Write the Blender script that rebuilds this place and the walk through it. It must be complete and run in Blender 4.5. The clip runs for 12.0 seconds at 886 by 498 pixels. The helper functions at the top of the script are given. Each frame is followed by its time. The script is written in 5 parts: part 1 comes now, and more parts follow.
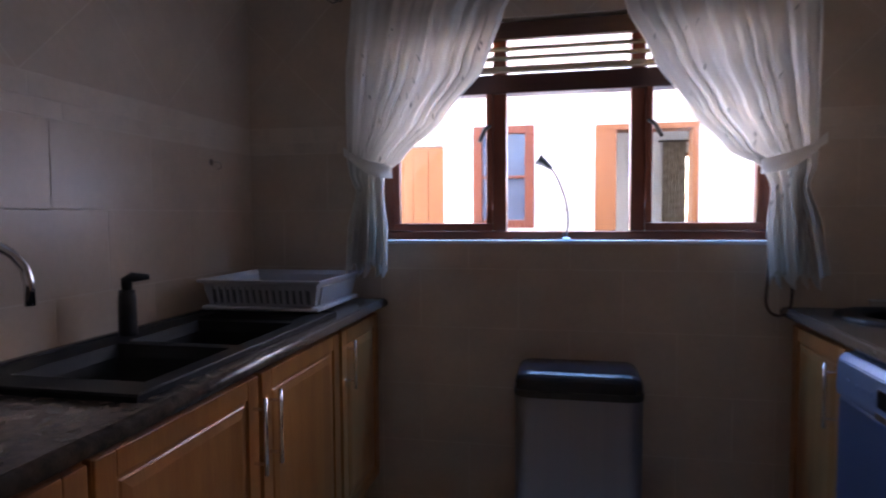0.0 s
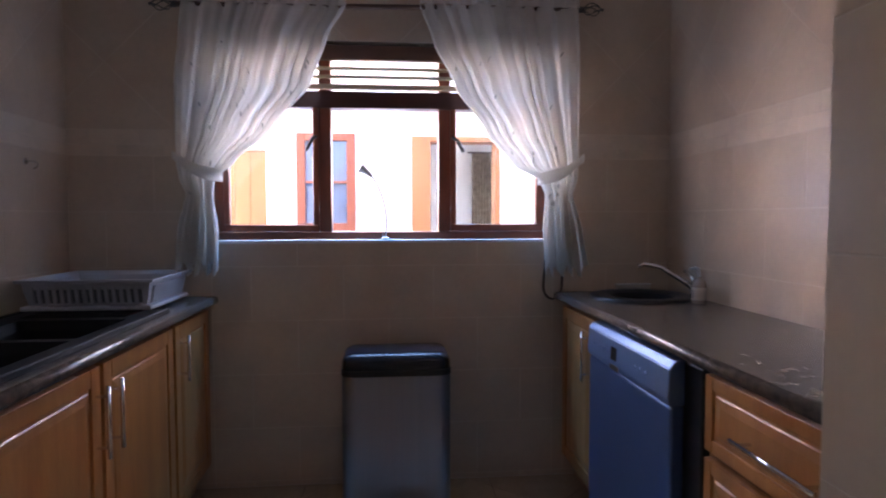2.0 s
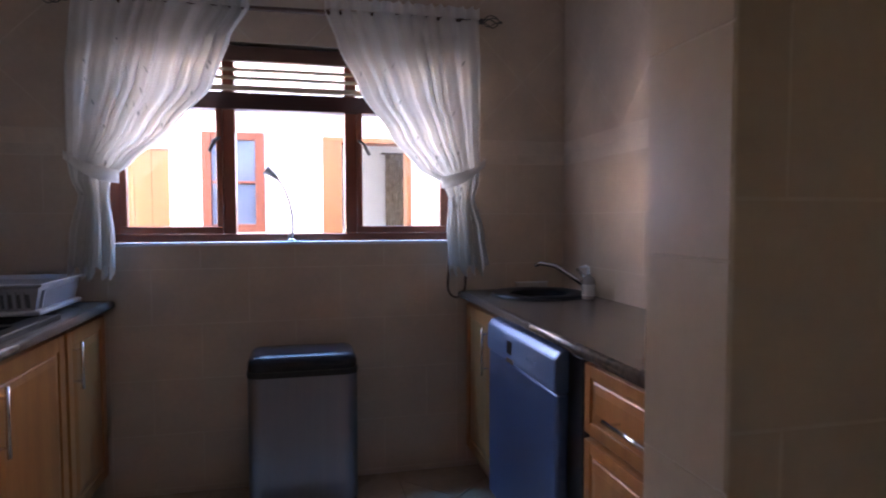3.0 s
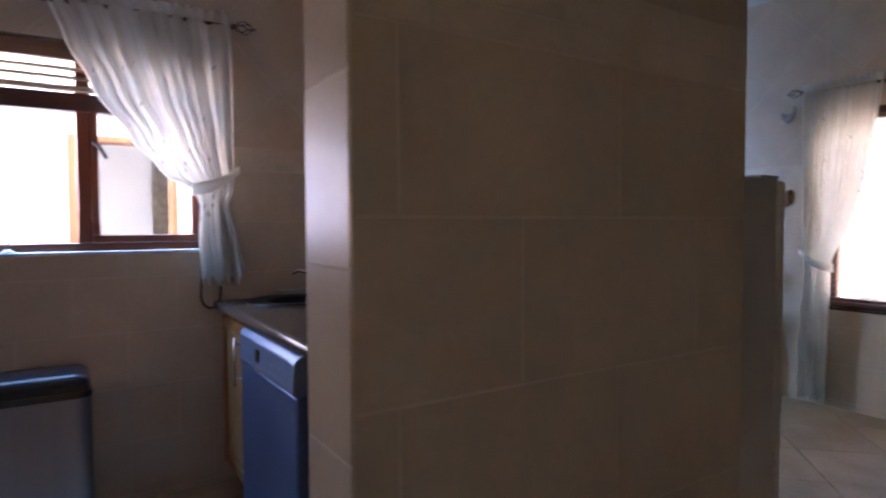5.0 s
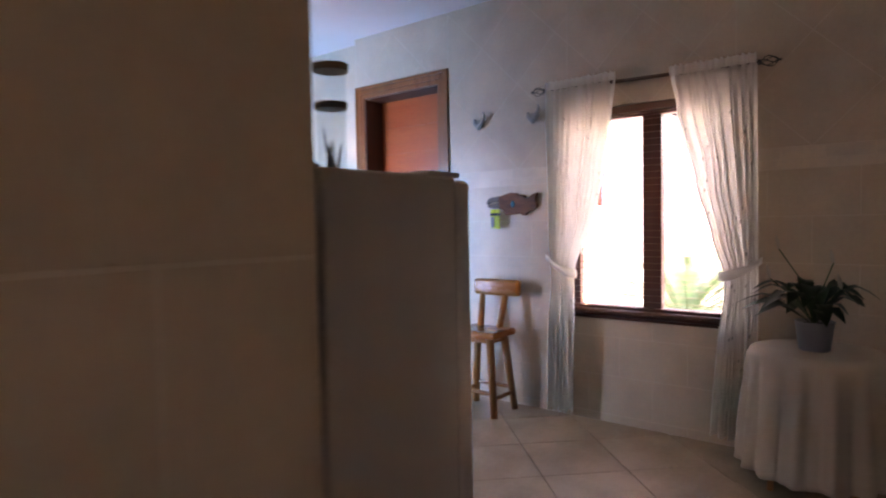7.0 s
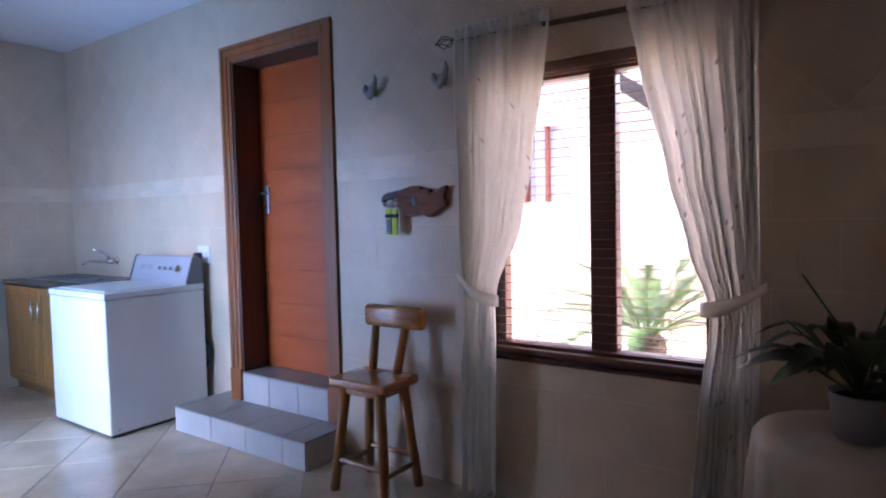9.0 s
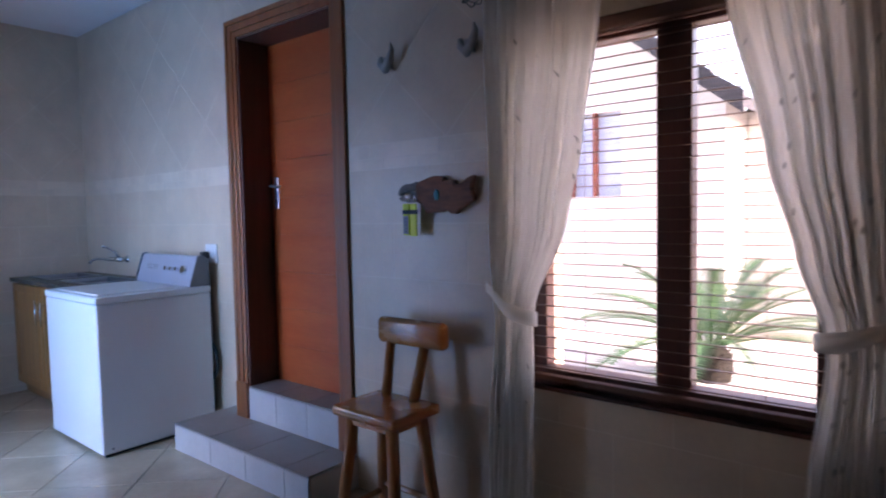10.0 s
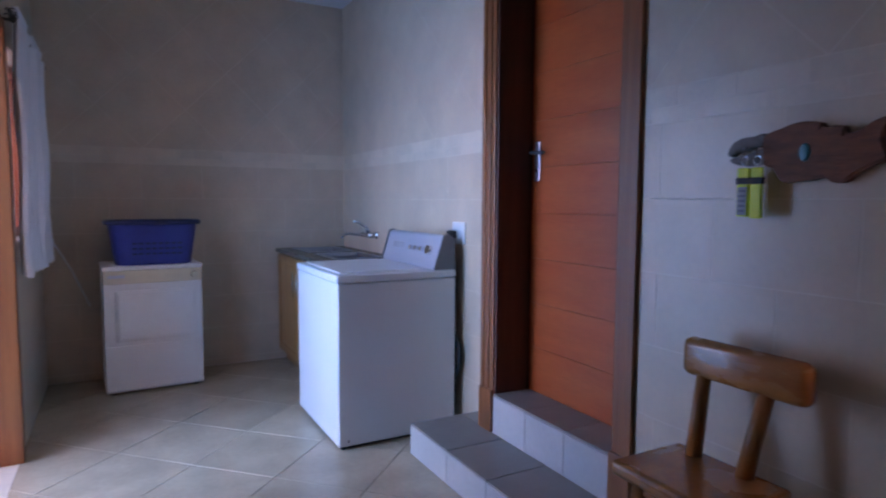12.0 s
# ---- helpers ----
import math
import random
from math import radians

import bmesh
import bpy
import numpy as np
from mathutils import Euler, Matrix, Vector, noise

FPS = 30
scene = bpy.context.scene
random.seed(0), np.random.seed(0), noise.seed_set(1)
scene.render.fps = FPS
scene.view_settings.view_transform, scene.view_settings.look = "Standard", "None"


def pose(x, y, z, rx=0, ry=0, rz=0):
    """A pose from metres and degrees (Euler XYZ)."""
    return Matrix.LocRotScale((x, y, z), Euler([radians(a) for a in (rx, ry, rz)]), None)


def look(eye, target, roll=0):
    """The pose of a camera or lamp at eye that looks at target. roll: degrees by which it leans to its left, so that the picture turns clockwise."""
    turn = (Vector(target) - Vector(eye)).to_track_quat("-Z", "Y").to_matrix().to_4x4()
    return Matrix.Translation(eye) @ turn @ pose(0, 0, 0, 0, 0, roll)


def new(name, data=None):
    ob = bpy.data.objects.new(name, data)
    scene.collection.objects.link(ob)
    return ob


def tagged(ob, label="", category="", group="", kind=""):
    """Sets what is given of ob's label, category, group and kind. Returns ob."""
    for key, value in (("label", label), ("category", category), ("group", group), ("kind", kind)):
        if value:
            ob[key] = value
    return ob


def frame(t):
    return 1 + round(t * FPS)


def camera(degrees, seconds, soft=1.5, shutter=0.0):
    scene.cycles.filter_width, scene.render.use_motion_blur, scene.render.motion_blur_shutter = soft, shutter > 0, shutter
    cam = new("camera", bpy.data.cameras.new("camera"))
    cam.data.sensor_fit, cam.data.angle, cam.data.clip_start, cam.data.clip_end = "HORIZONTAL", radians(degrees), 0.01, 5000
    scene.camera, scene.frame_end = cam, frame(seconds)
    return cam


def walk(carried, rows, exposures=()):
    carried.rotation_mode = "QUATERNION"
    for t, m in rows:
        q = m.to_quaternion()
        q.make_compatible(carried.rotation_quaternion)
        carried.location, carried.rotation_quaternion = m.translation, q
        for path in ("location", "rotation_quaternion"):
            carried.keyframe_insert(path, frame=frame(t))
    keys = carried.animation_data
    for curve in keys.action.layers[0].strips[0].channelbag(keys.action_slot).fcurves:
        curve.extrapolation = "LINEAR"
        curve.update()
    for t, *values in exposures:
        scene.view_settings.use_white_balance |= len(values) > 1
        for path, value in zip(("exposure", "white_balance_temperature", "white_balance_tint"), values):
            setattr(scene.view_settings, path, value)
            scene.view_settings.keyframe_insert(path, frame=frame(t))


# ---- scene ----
cam = camera(72.6, 12.0, soft=2.0, shutter=0.45)
PATH = [
    (0, (0.046, 0.14, 1.262), (-0.355, 2.096, 1.149), -0.4),
    (0.5, (0.02, 0.041, 1.274), (-0.169, 2.029, 1.168), -0.3),
    (1, (0.01, -0.042, 1.28), (-0.041, 1.954, 1.179), -0.2),
    (1.5, (0.026, -0.125, 1.264), (0.086, 1.872, 1.167), -0.1),
    (2, (0.054, -0.173, 1.251), (0.238, 1.816, 1.151), -0.1),
    (2.5, (0.073, -0.215, 1.256), (0.391, 1.757, 1.151), -0.1),
    (3, (0.094, -0.263, 1.259), (0.548, 1.683, 1.159), -0.1),
    (5, (0.228, -0.41, 1.271), (1.3, 1.276, 1.187), -0.2),
    (5.5, (0.328, -0.393, 1.271), (1.582, 1.164, 1.192), -0.4),
    (6, (0.49, -0.337, 1.272), (1.881, 1.098, 1.192), -0.6),
    (6.5, (0.744, -0.253, 1.283), (2.233, 1.079, 1.198), -0.8),
    (7, (1.014, -0.163, 1.309), (2.576, 1.083, 1.222), -1.0),
    (7.5, (1.323, -0.04, 1.329), (2.955, 1.113, 1.243), -1.1),
    (9.5, (2.468, 0.337, 1.347), (4.103, 1.483, 1.241), -1.3),
    (10, (2.685, 0.483, 1.351), (4.237, 1.739, 1.235), -1.1),
    (10.5, (2.839, 0.678, 1.33), (4.274, 2.066, 1.212), -0.7),
    (11, (2.923, 0.897, 1.327), (4.231, 2.405, 1.198), -0.4),
    (11.5, (3.0, 1.068, 1.316), (4.149, 2.699, 1.176), -0.1),
    (12, (3.08, 1.164, 1.3), (4.03, 2.917, 1.143), 0.3),
]
EXPOSURES = [(0, 4.15, 7700, 32), (1.0, 4.6, 7700, 32), (3.0, 4.75, 7700, 33), (5.0, 5.05, 7800, 33), (6.2, 5.3, 8700, 42), (7.5, 5.2, 9200, 46), (9.5, 4.05, 7600, 42), (11, 3.5, 7600, 44), (12, 3.75, 7700, 48)]
walk(cam, [(t, look(eye, target, roll)) for t, eye, target, roll in PATH], EXPOSURES)

# ---- plan: wall faces, openings as (from, to, sill, head) ----
EW, EN, NW, CEIL = 4.69, 4.80, 6.13, 2.90
KS = -2.5
SW, SE, SN = -1.36, 1.42, 2.66
WIN1 = (-0.745, 0.845, 1.150, 2.065)
WIN2 = (0.665, 1.695, 0.672, 2.022)
DOOR2 = (2.79, 3.60, 0.355, 2.380)
LDOOR = (3.70, 4.68, 0.0, 2.10)
KWIN = (-2.0, -1.48, 1.35, 2.0)
LWIN = (4.98, 5.80, 1.08, 2.08)

# ---- world and sun ----
SUN_DIR = Vector((0.05, -0.90, 0.40)).normalized()
world = bpy.data.worlds.new("sky")
scene.world = world
world.use_nodes = True
wn = world.node_tree.nodes
wl = world.node_tree.links
sky = wn.new("ShaderNodeTexSky")
sky.sky_type = 'NISHITA'
sky.sun_disc = False
sky.sun_elevation = math.asin(SUN_DIR.z)
sky.sun_rotation = math.atan2(SUN_DIR.x, SUN_DIR.y)
wn["Background"].inputs["Strength"].default_value = 0.15
wl.new(sky.outputs[0], wn["Background"].inputs["Color"])
sun = new("sun", bpy.data.lights.new("sun", 'SUN'))
sun.data.energy = 2.2
sun.data.angle = radians(0.5)
sun.data.color = (1.0, 0.95, 0.88)
sun.matrix_world = look(SUN_DIR * 30, (0, 0, 0))


# area lamps added at the openings, standing in for sky light and courtyard bounce
for name, eye, target, w, h, watts, spread, tint in (
        ("door_sky_fill", (2.50, 4.19, 1.05), (4.3, 4.22, 1.00), 0.90, 1.9, 2.1, 118, (0.07, 0.44, 1.0)),
        ("window_sky_fill", (0.05, 2.98, 2.50), (0.05, 1.2, 1.3), 1.5, 0.55, 5.5, 160, (0.06, 0.38, 1.0)),
        ("window_bounce_fill", (0.05, 2.80, 1.45), (0.05, 1.3, 2.30), 1.40, 0.55, 0.55, 170, (0.42, 0.62, 1.0))):
    lamp = new(name, bpy.data.lights.new(name, 'AREA'))
    lamp.data.shape = 'RECTANGLE'
    lamp.data.size, lamp.data.size_y = w, h
    lamp.data.energy = watts
    lamp.data.color = tint
    lamp.data.spread = radians(spread)
    lamp.matrix_world = look(eye, target)


# ---- materials ----
def material(name, colour, rough=0.6, metal=0.0, vary=0.12, scale=6.0, fine=60.0, bump=0.05, per_object=0.0,
             second=None, stretch=(1, 1, 1), trans=0.0, coat=0.0, sheen=0.0):
    """Noise at two scales over a base colour, with bump; per_object shifts the value from piece to piece."""
    m = bpy.data.materials.new(name)
    m.use_nodes = True
    n, l = m.node_tree.nodes, m.node_tree.links
    b = n["Principled BSDF"]
    b.inputs["Metallic"].default_value = metal
    b.inputs["Roughness"].default_value = rough
    b.inputs["Coat Weight"].default_value = coat
    tc = n.new("ShaderNodeTexCoord")
    mp = n.new("ShaderNodeMapping")
    mp.inputs["Scale"].default_value = stretch
    l.new(tc.outputs["Object"], mp.inputs["Vector"])
    big, small = n.new("ShaderNodeTexNoise"), n.new("ShaderNodeTexNoise")
    big.inputs["Scale"].default_value, small.inputs["Scale"].default_value = scale, fine
    big.inputs["Detail"].default_value, small.inputs["Detail"].default_value = 4, 3
    for t in (big, small):
        l.new(mp.outputs[0], t.inputs["Vector"])
    add = n.new("ShaderNodeMath")
    add.operation = 'MULTIPLY_ADD'
    add.inputs[1].default_value = 0.35
    l.new(small.outputs["Fac"], add.inputs[0])
    l.new(big.outputs["Fac"], add.inputs[2])
    last = add
    if per_object:
        info, mul = n.new("ShaderNodeObjectInfo"), n.new("ShaderNodeMath")
        mul.operation = 'MULTIPLY_ADD'
        mul.inputs[1].default_value = per_object
        l.new(info.outputs["Random"], mul.inputs[0])
        l.new(add.outputs[0], mul.inputs[2])
        last = mul
    ramp = n.new("ShaderNodeValToRGB")
    c2 = second or tuple(min(1, c * (1 + vary)) for c in colour)
    c1 = tuple(c * (1 - vary) for c in colour) if not second else colour
    ramp.color_ramp.elements[0].position, ramp.color_ramp.elements[1].position = 0.42, 0.95
    ramp.color_ramp.elements[0].color, ramp.color_ramp.elements[1].color = (*c1, 1), (*c2, 1)
    l.new(last.outputs[0], ramp.inputs[0])
    l.new(ramp.outputs[0], b.inputs["Base Color"])
    rr = n.new("ShaderNodeMapRange")
    rr.inputs["To Min"].default_value, rr.inputs["To Max"].default_value = max(0.02, rough - 0.02), min(1, rough + 0.04)
    l.new(big.outputs["Fac"], rr.inputs["Value"])
    l.new(rr.outputs[0], b.inputs["Roughness"])
    if bump:
        bp = n.new("ShaderNodeBump")
        bp.inputs["Strength"].default_value = bump
        bp.inputs["Distance"].default_value = 0.01
        l.new(add.outputs[0], bp.inputs["Height"])
        l.new(bp.outputs[0], b.inputs["Normal"])
    if trans:
        tr, mix = n.new("ShaderNodeBsdfTranslucent"), n.new("ShaderNodeMixShader")
        mix.inputs[0].default_value = trans
        l.new(ramp.outputs[0], tr.inputs[0])
        l.new(b.outputs[0], mix.inputs[1])
        l.new(tr.outputs[0], mix.inputs[2])
        l.new(mix.outputs[0], n["Material Output"].inputs[0])
    return m


def glass_material(name, tint=(1, 1, 1)):
    m = bpy.data.materials.new(name)
    m.use_nodes = True
    n, l = m.node_tree.nodes, m.node_tree.links
    t, g, mix = n.new("ShaderNodeBsdfTransparent"), n.new("ShaderNodeBsdfGlossy"), n.new("ShaderNodeMixShader")
    t.inputs[0].default_value = (*tint, 1)
    g.inputs["Roughness"].default_value = 0.02
    mix.inputs[0].default_value = 0.06
    l.new(t.outputs[0], mix.inputs[1])
    l.new(g.outputs[0], mix.inputs[2])
    l.new(mix.outputs[0], n["Material Output"].inputs[0])
    return m


M_TILE = material("glazed_wall_tile", (0.60, 0.475, 0.36), 0.30, vary=0.10, scale=5, fine=45, bump=0.03, per_object=0.07)
M_GROUT = material("wall_grout", (0.68, 0.575, 0.465), 0.85, vary=0.1, scale=10, fine=90)
M_BORDER = material("border_tile", (0.63, 0.52, 0.41), 0.32, vary=0.12, scale=7, fine=60, bump=0.03, per_object=0.3)
M_FTILE = material("floor_tile", (0.50, 0.375, 0.26), 0.20, vary=0.16, scale=4, fine=35, bump=0.03, per_object=0.16)
M_FGROUT = material("floor_grout", (0.42, 0.35, 0.28), 0.9, vary=0.15, scale=12, fine=90)
M_CEIL = material("ceiling_paint", (0.80, 0.80, 0.82), 0.9, vary=0.03, scale=3, fine=120, bump=0.03)
M_PLASTER = material("white_plaster", (0.80, 0.785, 0.765), 0.9, vary=0.05, scale=2, fine=80, bump=0.12)
# unseen kitchen walls, coloured warm to throw warm bounce on the piers
M_KITCHEN = material("warm_bounce_kitchen_wall", (0.60, 0.43, 0.27), 0.85, vary=0.06, scale=2, fine=80, bump=0.05)
M_FRAME = material("mahogany_frame", (0.27, 0.070, 0.035), 0.34, vary=0.3, scale=3, fine=40, stretch=(9, 9, 0.7), coat=0.2)
M_FRAMEH = material("mahogany_rail", (0.27, 0.070, 0.035), 0.34, vary=0.3, scale=3, fine=40, stretch=(0.7, 9, 9), coat=0.2)
M_DARKWOOD = material("dark_window_wood", (0.10, 0.032, 0.020), 0.42, vary=0.3, scale=3, fine=40, stretch=(9, 9, 0.7))
M_DOOR = material("meranti_door", (0.36, 0.052, 0.011), 0.34, second=(0.50, 0.100, 0.024), scale=2.2, fine=22, stretch=(2, 0.6, 4), coat=0.25)
M_CASING = material("door_casing_wood", (0.22, 0.055, 0.015), 0.38, second=(0.36, 0.105, 0.030), scale=3, fine=40, stretch=(9, 9, 0.6), coat=0.25)
M_OAK = material("cabinet_oak", (0.39, 0.140, 0.040), 0.36, second=(0.57, 0.245, 0.080), scale=2.4, fine=30, stretch=(7, 7, 0.7), coat=0.15)
M_OAKPANEL = material("cabinet_panel", (0.30, 0.105, 0.034), 0.42, second=(0.41, 0.165, 0.058), scale=2.4, fine=30, stretch=(7, 7, 0.6))
M_STOOL = material("varnished_pine", (0.34, 0.095, 0.020), 0.26, second=(0.50, 0.18, 0.042), scale=3, fine=30, stretch=(2, 2, 7), coat=0.3)
M_STOOLLEG = material("varnished_pine_leg", (0.28, 0.085, 0.020), 0.30, second=(0.46, 0.18, 0.05), scale=3, fine=30, stretch=(9, 9, 0.9), coat=0.3)
M_COUNTER = material("speckled_laminate", (0.062, 0.050, 0.043), 0.24, second=(0.18, 0.135, 0.105), scale=34, fine=160, bump=0)
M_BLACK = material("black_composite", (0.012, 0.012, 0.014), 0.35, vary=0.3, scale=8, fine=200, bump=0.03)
M_SINK = material("matt_black_composite", (0.010, 0.010, 0.011), 0.6, vary=0.3, scale=8, fine=200, bump=0.03)
M_SINK.node_tree.nodes["Principled BSDF"].inputs["Specular IOR Level"].default_value = 0.25
M_JAW = material("weathered_driftwood", (0.26, 0.22, 0.20), 0.75, second=(0.10, 0.075, 0.06), scale=14, fine=60, bump=0.3)
M_RUBBER = material("black_rubber", (0.015, 0.015, 0.017), 0.6, vary=0.3)
M_CHROME = material("chrome", (0.72, 0.72, 0.74), 0.12, metal=1.0, vary=0.04, bump=0)
# steel colour carries a slight blue cast of sky light
M_STEEL = material("brushed_steel_sky_tint", (0.32, 0.34, 0.40), 0.30, metal=1.0, vary=0.05, scale=3, fine=120, stretch=(14, 14, 0.4), bump=0.02)
# silver front and panel with the window's blue light mixed into their colour
M_DISH = material("dishwasher_silver_blue_lit", (0.095, 0.175, 0.36), 0.34, metal=0.55, vary=0.06, scale=3, fine=150, bump=0.01)
M_DISHPANEL = material("dishwasher_panel_blue_lit", (0.16, 0.27, 0.47), 0.38, metal=0.5, vary=0.05, scale=3, fine=150, bump=0.01)
M_PANELGREY = material("control_panel_grey", (0.46, 0.50, 0.57), 0.35, metal=0.3, vary=0.05, scale=3, fine=90, bump=0)
M_ENAMEL = material("white_enamel", (0.74, 0.75, 0.77), 0.28, vary=0.03, scale=3, fine=60, bump=0.01, coat=0.3)
M_OLDENAMEL = material("aged_white_enamel", (0.70, 0.69, 0.66), 0.38, vary=0.06, scale=4, fine=60, bump=0.01)
M_CREAM = material("aged_strip", (0.60, 0.53, 0.38), 0.5, vary=0.1)
M_FRIDGE = material("fridge_grey", (0.66, 0.62, 0.58), 0.42, vary=0.05, scale=3, fine=160, bump=0.03)
M_WHITEPL = material("white_plastic", (0.72, 0.73, 0.74), 0.4, vary=0.04, bump=0.01)
M_RACK = material("grey_plastic", (0.52, 0.55, 0.60), 0.4, vary=0.06, bump=0.01)
M_BLUE = material("blue_plastic", (0.015, 0.035, 0.24), 0.38, vary=0.15, scale=5, fine=60, bump=0.01)
M_BLUELID = material("dark_blue_plastic", (0.010, 0.018, 0.075), 0.35, vary=0.15, bump=0.01)
M_VOILE = material("white_voile", (0.91, 0.89, 0.85), 0.85, vary=0.04, scale=9, fine=260, bump=0.06, trans=0.66)
# copy of the voile, greyed and less translucent so the laundry curtains look dimmer
M_SHORTVOILE = material("dimmed_white_voile", (0.78, 0.78, 0.80), 0.85, vary=0.04, scale=9, fine=260, bump=0.06, trans=0.12)
M_MOTIF = material("embroidered_leaf", (0.46, 0.46, 0.44), 0.8, vary=0.2)
M_CLOTH = material("cream_tablecloth", (0.64, 0.54, 0.44), 0.9, vary=0.05, scale=6, fine=240, bump=0.08, trans=0.12)
M_IRON = material("wrought_iron", (0.10, 0.095, 0.09), 0.45, metal=0.8, vary=0.3, scale=12)
M_RODWOOD = material("rod_wood", (0.10, 0.05, 0.03), 0.45, vary=0.3)
M_SLAT = material("blind_slat", (0.16, 0.07, 0.04), 0.45, vary=0.2, stretch=(1, 1, 8))
M_SLATLIGHT = material("light_blind_slat", (0.50, 0.36, 0.22), 0.5, vary=0.15)
M_POT = material("metal_pot", (0.33, 0.34, 0.37), 0.38, metal=0.6, vary=0.12)
M_LEAF = material("lily_leaf", (0.012, 0.030, 0.012), 0.34, second=(0.030, 0.065, 0.024), scale=9, fine=60)
M_SPATHE = material("lily_flower", (0.50, 0.45, 0.38), 0.6, vary=0.06, trans=0.3)
M_SOIL = material("potting_soil", (0.03, 0.02, 0.015), 0.95, vary=0.3, fine=120, bump=0.4)
M_DRIFT = material("driftwood", (0.13, 0.036, 0.013), 0.6, second=(0.28, 0.085, 0.030), scale=7, fine=50, stretch=(1, 2, 8), bump=0.35)
M_YELLOW = material("yellow_tag", (0.62, 0.72, 0.02), 0.45, vary=0.06)
M_TAGGREY = material("grey_tag", (0.30, 0.31, 0.30), 0.5, vary=0.15)
M_TEAL = material("turquoise_stone", (0.02, 0.24, 0.28), 0.3, vary=0.2)
M_CLAY = material("grey_horn", (0.32, 0.30, 0.28), 0.6, vary=0.2, scale=14)
M_GLASS = glass_material("window_glass")
M_CYLGLASS = glass_material("clear_glass", (0.93, 0.95, 0.95))
M_WOODLID = material("wooden_lid", (0.14, 0.08, 0.035), 0.5, second=(0.26, 0.15, 0.07), scale=5)
M_TWIG = material("dried_stem", (0.06, 0.05, 0.045), 0.8, vary=0.3)
M_RED = material("dried_red_flower", (0.24, 0.030, 0.035), 0.7, vary=0.4, scale=20)
M_PAVING = material("pale_paving", (0.44, 0.42, 0.40), 0.85, vary=0.12, scale=1.2, fine=25, bump=0.15)
M_GARDENWALL = material("weathered_cream_plaster", (0.56, 0.54, 0.51), 0.9, vary=0.08, scale=2, fine=80, bump=0.12)
M_GROUND = material("dry_ground", (0.40, 0.35, 0.28), 0.95, vary=0.2, scale=0.6, fine=14, bump=0.3)
M_ROOF = material("dark_roof_tile", (0.018, 0.018, 0.022), 0.7, vary=0.3, scale=3)
M_FROND = material("cycad_frond", (0.020, 0.068, 0.024), 0.5, second=(0.045, 0.130, 0.046), scale=5)
M_CAUDEX = material("cycad_trunk", (0.010, 0.008, 0.006), 0.95, vary=0.4, scale=30, bump=0.6)
M_OUTWOOD = material("outdoor_door_wood", (0.25, 0.085, 0.03), 0.5, second=(0.34, 0.13, 0.05), scale=3, stretch=(6, 6, 0.6))
M_OUTFRAME = material("outdoor_frame_wood", (0.19, 0.045, 0.022), 0.5, vary=0.2, stretch=(6, 6, 0.7))
M_BROCADE = material("patterned_curtain", (0.16, 0.11, 0.07), 0.8, second=(0.50, 0.42, 0.32), scale=16, fine=50)
# opaque pane with the sky's reflection painted in as blue-grey
M_SKYPANE = material("painted_sky_pane", (0.36, 0.45, 0.60), 0.10, vary=0.2, scale=4)
M_NETPANE = material("netted_pane", (0.09, 0.13, 0.20), 0.15, vary=0.25, scale=6)
M_LABEL = material("bottle_label", (0.60, 0.56, 0.50), 0.5, vary=0.1)
M_SOAP = material("clear_soap", (0.38, 0.33, 0.30), 0.15, vary=0.1)
M_PRINT = material("grey_print", (0.16, 0.17, 0.19), 0.5, vary=0.1)
M_BULLET = material("display_black", (0.008, 0.009, 0.012), 0.12, vary=0.1, bump=0)


# ---- building blocks ----
def part(name, bm, mat, parent=None, label="", smooth=False, fix=True):
    """Links a bmesh as one mesh object, under a thing or a part."""
    if fix:
        bmesh.ops.recalc_face_normals(bm, faces=bm.faces)
    me = bpy.data.meshes.new(name)
    bm.to_mesh(me)
    bm.free()
    me.materials.append(mat)
    if smooth:
        for p in me.polygons:
            p.use_smooth = True
    ob = new(name, me)
    if parent:
        ob.parent = parent
    if label:
        ob["label"] = label
    return ob


def thing(name, label, category, at=(0, 0, 0), group="", turn=0.0, kind=""):
    ob = new(name)
    ob.empty_display_size = 0.05
    ob.matrix_basis = pose(*at, 0, 0, turn)
    return tagged(ob, label, category, group, kind)


def box(x0, x1, y0, y1, z0, z1, bevel=0.0, seg=2, bm=None):
    own = bmesh.new()
    bmesh.ops.create_cube(own, size=1)
    for v in own.verts:
        v.co = Vector((x0 + (v.co.x + .5) * (x1 - x0), y0 + (v.co.y + .5) * (y1 - y0), z0 + (v.co.z + .5) * (z1 - z0)))
    if bevel:
        bmesh.ops.bevel(own, geom=list(own.edges), offset=bevel, segments=seg, affect='EDGES', profile=0.5)
    if bm is None:
        return own
    return merge(bm, own)


def merge(bm, other):
    me = bpy.data.meshes.new("tmp")
    other.to_mesh(me)
    other.free()
    bm.from_mesh(me)
    bpy.data.meshes.remove(me)
    return bm


